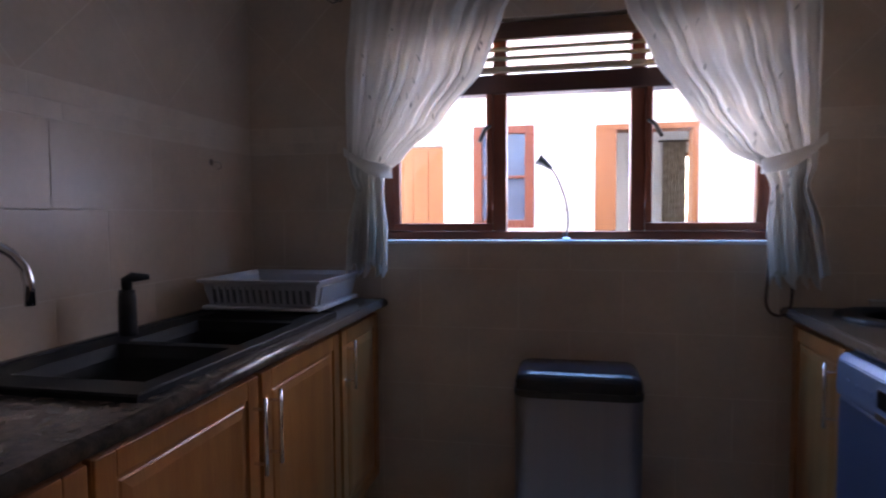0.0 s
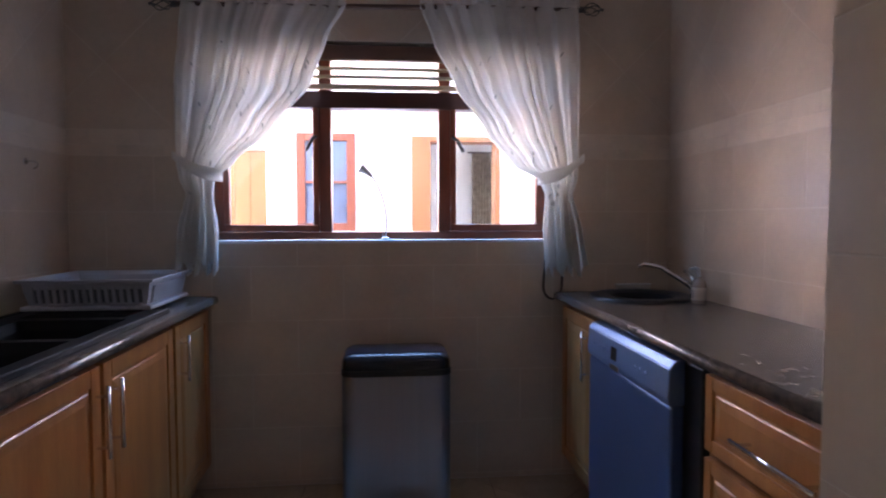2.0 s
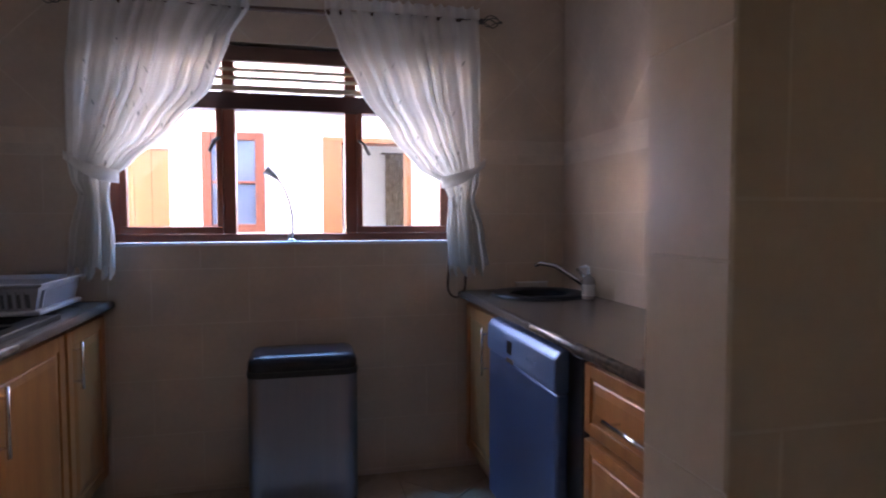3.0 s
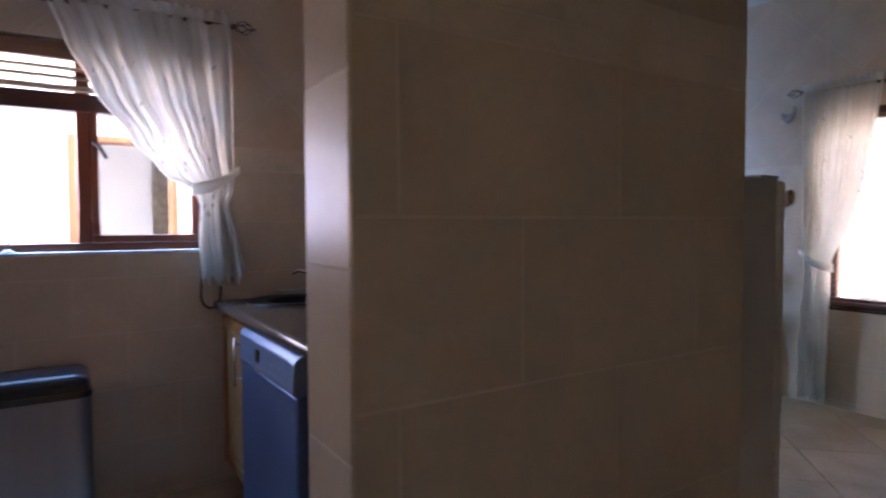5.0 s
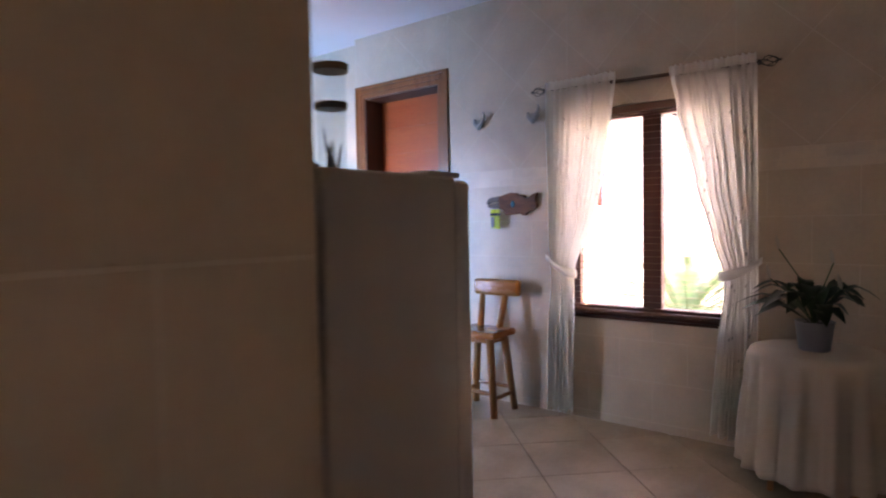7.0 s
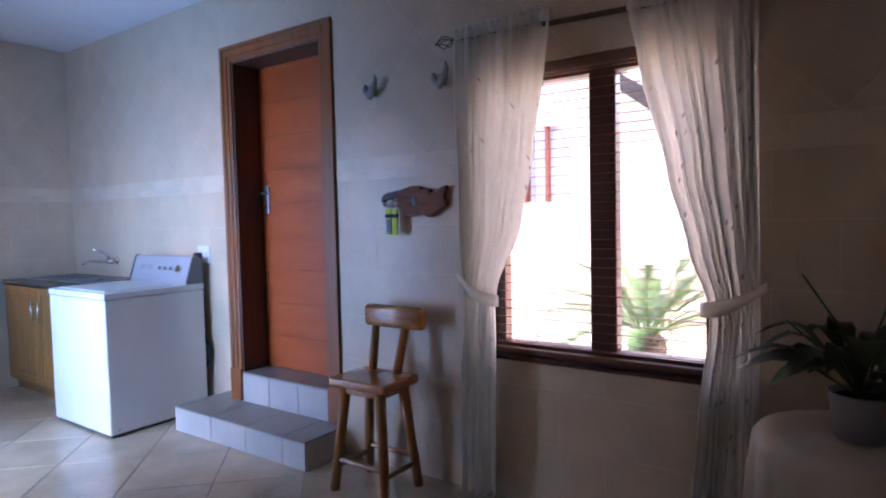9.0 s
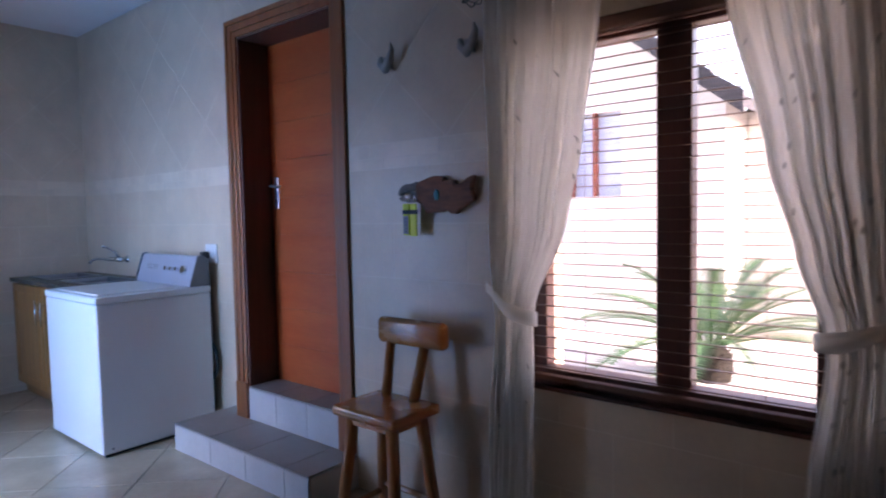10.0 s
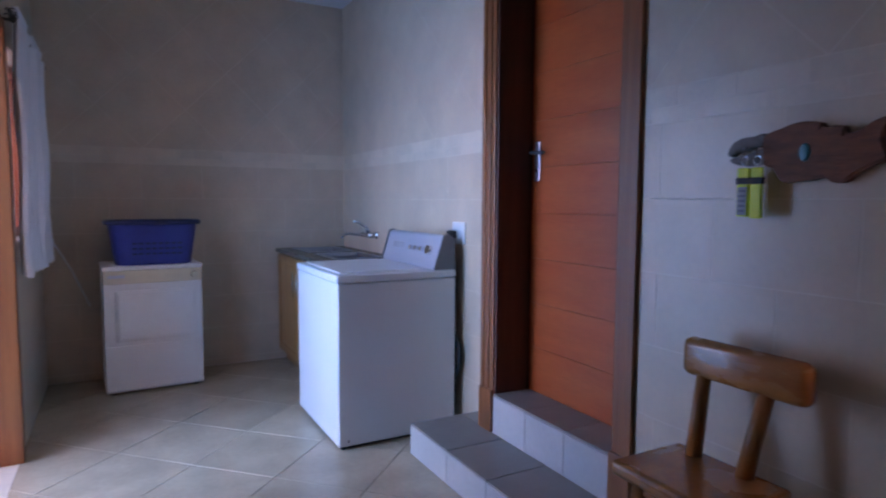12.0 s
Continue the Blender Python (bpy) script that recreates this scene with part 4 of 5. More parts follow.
def round_sink():
    s = thing("prep_sink", "round black sink set in the corner of the worktop", "sink")
    c = (1.185, 2.415, 0.0)
    part("rim", lathe([(0.135, 0.902), (0.15, 0.9105), (0.214, 0.9125), (0.225, 0.908), (0.226, 0.9005)], 48, centre=c), M_BLACK, s, smooth=True)
    part("bowl", lathe([(0.136, 0.904), (0.130, 0.85), (0.120, 0.76), (0.09, 0.745), (0.0, 0.742)], 40, centre=c), M_BLACK, s, smooth=True)
    t = thing("mixer_tap", "chrome mixer tap with a long curved spout on the prep sink", "tap")
    part("body", tube([(1.375, 2.30, 0.90), (1.375, 2.30, 0.965)], [0.024, 0.020], 14), M_CHROME, t, smooth=True)
    part("spout", tube([(1.375, 2.30, 0.945), (1.34, 2.33, 0.975), (1.26, 2.385, 1.035), (1.20, 2.42, 1.048), (1.175, 2.437, 1.036)], [0.013, 0.012, 0.011, 0.011, 0.010], 10), M_CHROME, t, smooth=True)
    part("lever", tube([(1.375, 2.30, 0.965), (1.372, 2.32, 0.99), (1.36, 2.37, 1.02)], [0.014, 0.010, 0.007], 10), M_CHROME, t, smooth=True)
    b = thing("soap_bottle", "clear soap bottle with a pump and a printed label", "soap bottle")
    part("bottle", lathe([(0, 0.9005), (0.027, 0.9005), (0.029, 0.908), (0.029, 0.975), (0.022, 0.995), (0.010, 1.002), (0.010, 1.012), (0, 1.012)], 20, centre=(1.335, 2.20, 0)), M_SOAP, b, smooth=True)
    part("label", lathe([(0.0295, 0.915), (0.0298, 0.917), (0.0298, 0.965), (0.0295, 0.967)], 20, centre=(1.335, 2.20, 0)), M_LABEL, b, "cream label with small print", smooth=True)
    for i in range(4):
        part("print", box(1.303, 1.306, 2.185, 2.215 - 0.004 * i, 0.952 - i * 0.009, 0.955 - i * 0.009), M_PRINT, b)
    part("pump", tube([(1.335, 2.20, 1.010), (1.335, 2.20, 1.040), (1.325, 2.207, 1.046), (1.300, 2.215, 1.042)], [0.008, 0.006, 0.007, 0.004], 8), M_WHITEPL, b, smooth=True)


round_sink()
sd = thing("soap_dish", "small pale plastic soap dish at the back of the prep sink", "soap dish", at=(1.24, 2.645, 0.9005))
part("dish", box(-0.085, 0.085, -0.012, 0.008, 0.0, 0.032, 0.006), M_LABEL, sd)
part("lip", box(-0.088, 0.088, -0.015, 0.009, 0.030, 0.036, 0.002), M_WHITEPL, sd)


def waste_bin():
    b = thing("waste_bin", "brushed steel rectangular pedal bin with a black lid", "bin")
    x0, x1, y0, y1 = -0.142, 0.322, 2.345, 2.62
    part("base", box(x0 + 0.006, x1 - 0.006, y0 + 0.006, y1 - 0.006, 0.0, 0.030, 0.006), M_BLACK, b, "black plastic base")

    def shell(profile, corner):
        """Rings of a rounded rectangle, stacked by (inset, height)."""
        bm, rings = bmesh.new(), []
        for ins, z in profile:
            rad = max(corner - ins, 0.008)
            ring = []
            for cx, cy, a0 in ((x1 - corner, y1 - corner, 0), (x0 + corner, y1 - corner, 90), (x0 + corner, y0 + corner, 180), (x1 - corner, y0 + corner, 270)):
                for k in range(7):
                    a = radians(a0 + 15 * k)
                    ring.append(bm.verts.new((cx + rad * math.cos(a), cy + rad * math.sin(a), z)))
            rings.append(ring)
        n = len(rings[0])
        for a, c in zip(rings, rings[1:]):
            for i in range(n):
                bm.faces.new((a[i], a[(i + 1) % n], c[(i + 1) % n], c[i]))
        bm.faces.new(rings[-1])
        bm.faces.new(rings[0][::-1])
        return bm
    part("body", shell([(0.003, 0.030), (0.0, 0.034), (0.0, 0.586)], 0.055), M_STEEL, b)
    part("rim", shell([(-0.002, 0.587), (-0.003, 0.590), (-0.003, 0.610), (-0.001, 0.612)], 0.055), M_BLACK, b)
    part("lid", shell([(0.001, 0.613), (0.0, 0.634), (0.003, 0.652), (0.009, 0.664), (0.018, 0.672), (0.032, 0.678), (0.047, 0.681)], 0.055), M_BINLID, b, "glossy black lid")
    part("pedal", box(0.02, 0.17, y0 - 0.035, y0 + 0.01, 0.010, 0.024, 0.004), M_BLACK, b)


M_BINLID = material("glossy_black_lid", (0.02, 0.021, 0.026), 0.22, vary=0.2, scale=6, fine=160, bump=0.01, coat=0.3)
waste_bin()


def sill_lamp():
    l = thing("gooseneck_lamp", "slender gooseneck lamp with a flared shade on the window sill", "lamp")
    x, y = 0.045, SN + 0.030
    part("base", lathe([(0, 1.1535), (0.024, 1.1535), (0.024, 1.160), (0.010, 1.168), (0, 1.169)], 20, centre=(x, y, 0)), M_CHROME, l, smooth=True)
    pts = [(x, y, 1.165), (x + 0.007, y, 1.22), (x + 0.006, y, 1.27), (x - 0.006, y, 1.33), (x - 0.026, y, 1.39), (x - 0.050, y, 1.435), (x - 0.064, y, 1.452)]
    part("neck", tube(pts, 0.0048, 8), M_CLAY, l, smooth=True)
    part("stay", tube([(x - 0.012, y, 1.165), (x - 0.010, y, 1.25), (x + 0.001, y, 1.30)], 0.003, 6), M_CLAY, l, smooth=True)
    part("shade", tube([(x - 0.060, y, 1.448), (x - 0.070, y, 1.458), (x - 0.090, y, 1.474), (x - 0.108, y, 1.486), (x - 0.114, y, 1.490)], [0.006, 0.011, 0.014, 0.021, 0.025], 16), M_CLAY, l, "small flared shade", smooth=True)


sill_lamp()
for px, py, pz, ax in ((SW + 0.003, 2.34, 1.48, 1),):
    h = thing("wall_hook", "small chrome cup hook on the tiled wall", "hook")
    part("plate", lathe([(0, 0), (0.014, 0.0), (0.013, 0.004), (0, 0.006)], 14, centre=(0, 0, 0)), M_CHROME, h)
    part("hook", tube([(0, 0, 0.004), (0, 0, 0.03), (0.008, 0, 0.045), (0.022, 0, 0.045), (0.03, 0, 0.03)], 0.003, 8), M_CHROME, h)
    h.matrix_basis = pose(px + 0.003, py, pz, 0, 90, 0)


# ---- fridge and what stands on it ----
def fridge():
    f = thing("fridge", "grey metal upright fridge seen from its side", "fridge")
    part("body", box(1.552, 1.850, 0.473, 1.02, 0.045, 1.388, 0.006, 3), M_FRIDGE, f)
    part("back_panel", box(1.541, 1.553, 0.50, 1.00, 0.06, 1.33, 0.002), M_BLACK, f, "black condenser back")
    part("door", box(1.858, 1.898, 0.475, 1.018, 0.05, 1.384, 0.012, 3), M_FRIDGE, f)
    part("gasket", box(1.8495, 1.8585, 0.482, 1.010, 0.06, 1.378), M_RUBBER, f, "dark door seal")
    part("hinge", box(1.80, 1.885, 0.49, 0.54, 1.388, 1.398, 0.003), M_FRIDGE, f)
    for x in (1.61, 1.82):
        for y in (0.51, 0.98):
            part("foot", tube([(x, y, 0), (x, y, 0.05)], 0.018, 10), M_RUBBER, f)


fridge()


def glass_vase(x, y, h, r, seed):
    rng = random.Random(seed)
    v = thing("glass_cylinder_vase", "tall clear glass cylinder with a wooden lid and dried stems", "vase", group="vases on the fridge")
    z = 1.3885
    part("glass", lathe([(0, z), (r, z), (r, z + h)], 36, centre=(x, y, 0)), M_CYLGLASS, v, smooth=True)
    part("lid", lathe([(0, z + h), (r + 0.004, z + h), (r + 0.005, z + h + 0.012), (0, z + h + 0.013)], 36, centre=(x, y, 0)), M_WOODLID, v, "round wooden lid")
    for k in range(2):
        a = rng.uniform(0, 6.28)
        pts = [(x + 0.3 * r * math.cos(a) * (1 - t) + 0.7 * r * math.cos(a + 1) * t, y + 0.3 * r * math.sin(a) * (1 - t) + 0.7 * r * math.sin(a + 1) * t, z + 0.007 + h * rng.uniform(0.3, 0.6) * t) for t in (0, .35, .7, 1)]
        part("dried_stem", tube(pts, [0.005, 0.004, 0.0025, 0.001], 5), M_TWIG, v)


glass_vase(1.728, 0.651, 0.187, 0.026, 1)
glass_vase(1.789, 0.722, 0.139, 0.026, 2)


def dried_flowers():
    rng = random.Random(9)
    d = thing("dried_flowers", "dark red dried flower spray lying on the fridge", "flowers")
    for k in range(9):
        a = rng.uniform(-0.7, 0.7)
        p0 = Vector((1.675, 0.60, 1.395))
        p1 = Vector((1.605 + rng.uniform(-0.018, 0.018), 0.66 + rng.uniform(-0.04, 0.04), 1.400 + rng.uniform(0.0, 0.030)))
        part("stem", tube([p0, (p0 + p1) / 2 + Vector((0, 0, 0.008)), p1], 0.0015, 5), M_TWIG, d)
        bm = bmesh.new()
        for _ in range(16):
            c = p1 + Vector((rng.uniform(-.008, .008), rng.uniform(-.008, .008), rng.uniform(-.004, .010)))
            n = Vector((rng.uniform(-1, 1), rng.uniform(-1, 1), rng.uniform(-1, 1))).normalized()
            s = n.orthogonal() * 0.008
            t = n.cross(s)
            bm.faces.new([bm.verts.new(c + q) for q in (s, t, -s * 0.8 + n * 0.004, -t)])
        part("flower_head", bm, M_RED, d, fix=False)


dried_flowers()


# ---- round table, pot plant, cupboard ----
def skirted_table():
    tb = thing("round_table", "small round side table hidden by a long cloth", "table", at=(4.30, 0.225, 0))
    part("tabletop", lathe([(0, 0.645), (0.272, 0.645), (0.280, 0.652), (0.280, 0.666), (0.272, 0.672), (0, 0.672)], 40), M_OAK, tb)
    for k in range(3):
        a = 2 * math.pi * k / 3
        part("leg", tube([(0.16 * math.cos(a), 0.16 * math.sin(a), 0.645), (0.20 * math.cos(a), 0.20 * math.sin(a), 0.0)], [0.02, 0.015], 10), M_OAK, tb)
    c = thing("tablecloth", "floor-length cream cloth falling in soft pleats over the round table", "tablecloth", at=(4.30, 0.225, 0))
    bm = bmesh.new()
    n, rows = 180, 26
    grid = []
    for j in range(rows + 1):
        t = j / rows
        ring = []
        for i in range(n):
            a = 2 * math.pi * i / n
            if t < 0.2:
                r, z = 0.284 * t / 0.2, 0.6775
                w = 0
            else:
                s = (t - 0.2) / 0.8
                r = 0.287 + 0.034 * s
                z = 0.675 - 0.555 * s
                w = 0.018 * min(1, s * 2.0) * (math.sin(15 * a + 0.8 * math.sin(3 * a)) + 0.3 * math.sin(31 * a + 2 * s))
            ring.append(bm.verts.new(((r + w) * math.cos(a), (r + w) * math.sin(a), z)))
        grid.append(ring)
    for r0, r1 in zip(grid[1:], grid[2:]):
        for i in range(n):
            bm.faces.new((r0[i], r0[(i + 1) % n], r1[(i + 1) % n], r1[i]))
    bmesh.ops.remove_doubles(bm, verts=grid[0], dist=1e-4)
    bm.faces.new(grid[1][::-1])
    o = part("cloth", bm, M_CLOTH, c, smooth=True)
    sol = o.modifiers.new("thickness", 'SOLIDIFY')
    sol.thickness = 0.002
    sol.offset = 1


skirted_table()


def peace_lily():
    rng = random.Random(21)
    p = thing("potted_peace_lily", "dark green peace lily with white spathes in a dull metal pot", "plant", at=(4.30, 0.232, 0.681))
    p.scale = (1.13, 1.13, 1.13)
    part("pot", lathe([(0, 0), (0.055, 0), (0.058, 0.004), (0.072, 0.115), (0.076, 0.120), (0.072, 0.122), (0.066, 0.105), (0, 0.104)], 32), M_POT, p, smooth=True)
    part("soil", lathe([(0, 0.108), (0.066, 0.106)], 24), M_SOIL, p)
    for k in range(32):
        a = k * 2.39996 + rng.uniform(-.2, .2)
        reach = rng.uniform(0.10, 0.25) * (1.25 if 0.2 < math.sin(a) else 1.0)
        top = rng.uniform(0.18, 0.30)
        pts = []
        for i in range(7):
            t = i / 6
            r = reach * t
            z = 0.10 + (top - 0.10) * math.sin(min(1, t * 1.35) * math.pi / 2) - 0.16 * max(0, t - 0.5) ** 1.5
            pts.append(Vector((r * math.cos(a), r * math.sin(a), z)))
        bm = bmesh.new()
        side = Vector((-math.sin(a), math.cos(a), 0))
        tilt = Vector((0, 0, rng.uniform(-0.4, 0.4)))
        side = (side + tilt).normalized()
        rows = []
        wide = rng.uniform(0.022, 0.034)
        for i, q in enumerate(pts):
            t = i / 6
            w = 0.003 if t < 0.3 else wide * math.sin(math.pi * min(1, (t - 0.3) / 0.7 * 0.97 + 0.03)) ** 0.8 + 0.001
            rows.append([bm.verts.new(q - side * w + Vector((0, 0, 0.25 * w))), bm.verts.new(q), bm.verts.new(q + side * w + Vector((0, 0, 0.25 * w)))])
        for r0, r1 in zip(rows, rows[1:]):
            for c in range(2):
                bm.faces.new((r0[c], r0[c + 1], r1[c + 1], r1[c]))
        part("leaf", bm, M_LEAF, p, smooth=True, fix=False)
    for dx, dy, h in ((-0.02, 0.13, 0.42), (0.04, -0.06, 0.36), (0.02, 0.17, 0.29), (-0.10, -0.10, 0.27)):
        st = part("flower_stem", tube([(0, 0, 0.11), (dx * .4, dy * .4, h * .7), (dx, dy, h)], 0.0025, 6), M_FROND, p)
        bm = bmesh.new()
        rows = []
        for i in range(6):
            t = i / 5
            w = 0.009 * math.sin(math.pi * (0.08 + 0.9 * t))
            c = Vector((dx - 0.01 * t, dy + 0.01 * t, h - 0.005 + 0.065 * t))
            rows.append([bm.verts.new(c + Vector((-w * .5, -w, 0))), bm.verts.new(c + Vector((0.006, 0, 0))), bm.verts.new(c + Vector((w * .5, w, 0)))])
        for r0, r1 in zip(rows, rows[1:]):
            for k in range(2):
                bm.faces.new((r0[k], r0[k + 1], r1[k + 1], r1[k]))
        part("spathe", bm, M_SPATHE, st, "creamy white spathe", smooth=True, fix=False)


peace_lily()


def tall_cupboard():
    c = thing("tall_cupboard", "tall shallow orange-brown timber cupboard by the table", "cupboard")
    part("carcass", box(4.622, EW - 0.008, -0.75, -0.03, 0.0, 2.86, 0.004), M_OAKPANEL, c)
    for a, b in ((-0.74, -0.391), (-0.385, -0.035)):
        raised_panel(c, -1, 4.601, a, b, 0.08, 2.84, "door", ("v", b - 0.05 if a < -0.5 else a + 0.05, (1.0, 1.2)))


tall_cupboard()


# ---- bar stool, key rack, hooks ----
def bar_stool():
    s = thing("bar_stool", "varnished pine stool with a thick seat and a log backrest", "stool", at=(4.445, 2.225, 0))
    part("seat", box(-0.150, 0.130, -0.185, 0.175, 0.528, 0.572, 0.014, 3), M_STOOL, s)
    part("apron", box(-0.105, 0.105, -0.130, 0.130, 0.488, 0.529, 0.004), M_STOOL, s)
    for sx, sy in ((-1, -1), (-1, 1), (1, -1), (1, 1)):
        part("leg", tube([(sx * 0.085, sy * 0.11, 0.528), (sx * 0.13, sy * 0.165, 0.0)], [0.028, 0.024], 10), M_STOOLLEG, s, smooth=True)
    for sy in (-1, 1):
        part("stretcher", tube([(-0.122, sy * 0.153, 0.12), (0.122, sy * 0.153, 0.12)], 0.014, 8), M_STOOLLEG, s)
    for sx in (-1, 1):
        part("stretcher", tube([(sx * 0.117, -0.150, 0.155), (sx * 0.117, 0.150, 0.155)], 0.014, 8), M_STOOLLEG, s)
    for ya, yb in ((0.085, 0.100), (-0.075, -0.095)):
        part("back_post", tube([(0.085, ya, 0.56), (0.140, yb, 0.80)], [0.024, 0.021], 10), M_STOOLLEG, s, smooth=True)
    part("backrest", box(0.112, 0.170, -0.215, 0.165, 0.788, 0.903, 0.026, 4), M_STOOL, s, "thick rounded log backrest", smooth=True)


bar_stool()


def key_rack():
    k = thing("key_rack", "rough driftwood key rack with yellow key tags on the wall", "key rack")
    outline = [(2.227, 1.492), (2.203, 1.507), (2.178, 1.515), (2.154, 1.527), (2.129, 1.534), (2.095, 1.535), (2.073, 1.529), (2.078, 1.518), (2.057, 1.521), (2.038, 1.525), (2.022, 1.522), (2.025, 1.504), (2.0, 1.509), (1.984, 1.521), (1.968, 1.534), (1.949, 1.543), (1.931, 1.549), (1.933, 1.531), (1.941, 1.516), (1.946, 1.491), (1.94, 1.475), (1.931, 1.457), (1.936, 1.445), (1.962, 1.431), (2.0, 1.406), (2.019, 1.384), (2.045, 1.381), (2.07, 1.395), (2.095, 1.384), (2.129, 1.379), (2.169, 1.37), (2.188, 1.393), (2.2, 1.414), (2.218, 1.41), (2.225, 1.448)]
    part("board", prism([(2.24 - (2.24 - y) * 1.07, z - 0.009 - 0.11 * (2.24 - y)) for y, z in outline], 0.030, "x", EW - 0.037, 0.005), M_DRIFT, k)
    part("jaw", prism([(2.335, 1.437), (2.327, 1.46), (2.313, 1.475), (2.286, 1.486), (2.252, 1.485), (2.225, 1.494), (2.21, 1.477), (2.227, 1.459), (2.266, 1.451), (2.301, 1.446), (2.315, 1.432)], 0.024, "x", EW - 0.034, 0.004), M_JAW, k, "pale weathered split end")
    part("jaw", prism([(2.33, 1.425), (2.306, 1.432), (2.266, 1.438), (2.237, 1.448), (2.21, 1.456), (2.202, 1.415), (2.237, 1.405), (2.276, 1.403), (2.313, 1.412)], 0.024, "x", EW - 0.034, 0.004), M_JAW, k, "pale weathered split end")
    part("inlay", lathe([(0, 0), (0.014, 0.001), (0.012, 0.006), (0, 0.008)], 16), M_TEAL, k, "turquoise stone inlay").matrix_basis = pose(EW - 0.036, 2.105, 1.432, 0, -90, 0) @ Matrix.Diagonal((1.7, 1, 1, 1))
    for y, c, mat in ((2.262, 0.0, M_TAGGREY), (2.222, 0.004, M_YELLOW)):
        x = EW - 0.055
        hook = part("hook", tube([(EW - 0.036, y, 1.455), (x - 0.004, y, 1.452), (x - 0.008, y, 1.437), (x, y, 1.43)], 0.0025, 6), M_CHROME, k)
        ring = part("ring", tube([(x, y + 0.011 * math.cos(a), 1.418 + 0.012 * math.sin(a)) for a in [2 * math.pi * i / 12 for i in range(13)]], 0.0018, 6), M_CHROME, k)
        tag = part("key_tag", box(x - 0.006, x + 0.004, y - 0.020, y + 0.017, 1.262 - c, 1.398, 0.004), mat if mat is M_YELLOW else M_YELLOW, k, "yellow fuel-style key tag")
        part("strap", box(x - 0.0075, x + 0.0055, y - 0.0215, y + 0.0185, 1.352, 1.371, 0.002), M_RUBBER, tag, "black strap")
        if mat is M_TAGGREY:
            part("label", box(x - 0.0072, x - 0.0055, y - 0.016, y + 0.013, 1.266, 1.345), M_TAGGREY, tag, "grey printed label")
            for i in range(5):
                part("print", box(x - 0.0082, x - 0.0070, y - 0.011, y + 0.008, 1.275 + i * 0.014, 1.281 + i * 0.014), M_PRINT, tag)


key_rack()
for yy, tip in ((2.380, 1.984), (1.928, 1.978)):
    h = thing("horn_hook", "small grey horn-shaped wall hook", "hook", group="wall hooks")
    pts = [(EW - 0.006, yy + 0.062, tip + 0.078), (EW - 0.024, yy + 0.046, tip + 0.048), (EW - 0.036, yy + 0.010, tip + 0.018), (EW - 0.046, yy - 0.030, tip + 0.050), (EW - 0.050, yy - 0.046, tip + 0.090), (EW - 0.050, yy - 0.040, tip + 0.120)]
    part("horn", tube(pts, [0.010, 0.017, 0.023, 0.019, 0.011, 0.003], 10), M_CLAY, h, smooth=True)
    part("mount", prism([(yy - 0.018, tip + 0.012), (yy + 0.04, tip + 0.042), (yy + 0.036, tip + 0.075), (yy - 0.004, tip + 0.07)], 0.018, "x", EW - 0.022, 0.004), M_CLAY, h)


# ---- laundry ----
def top_loader():
    w = thing("washing_machine", "white top-loading washing machine with a grey control console", "washing machine")
    x0, x1, y0, y1 = 4.055, 4.745, 4.085, 4.845
    part("body", box(x0, x1, y0, y1, 0.020, 0.878, 0.010, 3), M_ENAMEL, w)
    top = part("top", box(x0 - 0.006, x1 + 0.003, y0 - 0.006, y1 + 0.004, 0.880, 0.922, 0.012, 3), M_ENAMEL, w)
    part("lid", box(x0 + 0.035, x1 - 0.20, y0 + 0.06, y1 - 0.06, 0.921, 0.931, 0.005), M_ENAMEL, top, "shallow hinged lid")
    con = prism([(x1 - 0.130, 0.922), (x1 - 0.072, 1.107), (x1 - 0.045, 1.115), (x1 - 0.003, 1.085), (x1 - 0.003, 0.922)], y1 - y0 - 0.02, "y", y0 + 0.012, 0.006)
    c = part("console", con, M_PANELGREY, w, "sloped grey control console")
    # console ends coloured dark grey for the shade on them
    for y in (y0 + 0.001, y1 - 0.0075):
        part("end_cap", prism([(x1 - 0.137, 0.9225), (x1 - 0.077, 1.113), (x1 - 0.045, 1.121), (x1 - 0.002, 1.091), (x1 - 0.002, 0.9225)], 0.010, "y", y, 0.003), M_PRINT, c, "end cap with its shade put into dark grey")
    slope = Vector((0.058, 0, 0.185)).normalized()
    base = Vector((x1 - 0.130, 0, 0.922))
    nrm = Vector((-0.185, 0, 0.058)).normalized()
    for t, r, ys in ((0.105, 0.016, (4.30, 4.37, 4.44)), (0.105, 0.030, (4.21,))):
        for y in ys:
            p = base + slope * t
            part("knob", tube([(p.x, y, p.z), (p.x + nrm.x * 0.022, y, p.z + nrm.z * 0.022)], [r, r * 0.85], 18), M_CHROME, c, "round chrome dial")
    for i in range(6):
        p = base + slope * (0.10 + 0.012 * (i % 3)) + nrm * 0.0008
        y = 4.57 + 0.09 * (i // 3)
        part("print", box(p.x - 0.001, p.x + 0.003, y, y + 0.07, p.z, p.z + 0.003), M_PRINT, c)
    part("toe", box(x0 + 0.02, x1 - 0.02, y0 + 0.02, y1 - 0.02, 0.004, 0.022), M_RUBBER, w)
    for x in (x0 + 0.04, x1 - 0.04):
        for y in (y0 + 0.04, y1 - 0.04):
            part("foot", tube([(x, y, 0), (x, y, 0.02)], 0.018, 10), M_RUBBER, w)
    part("badge", tube([(x0 + 0.055, y0 - 0.002, 0.048), (x0 + 0.055, y0 + 0.003, 0.048)], 0.006, 10), M_PRINT, w)


top_loader()


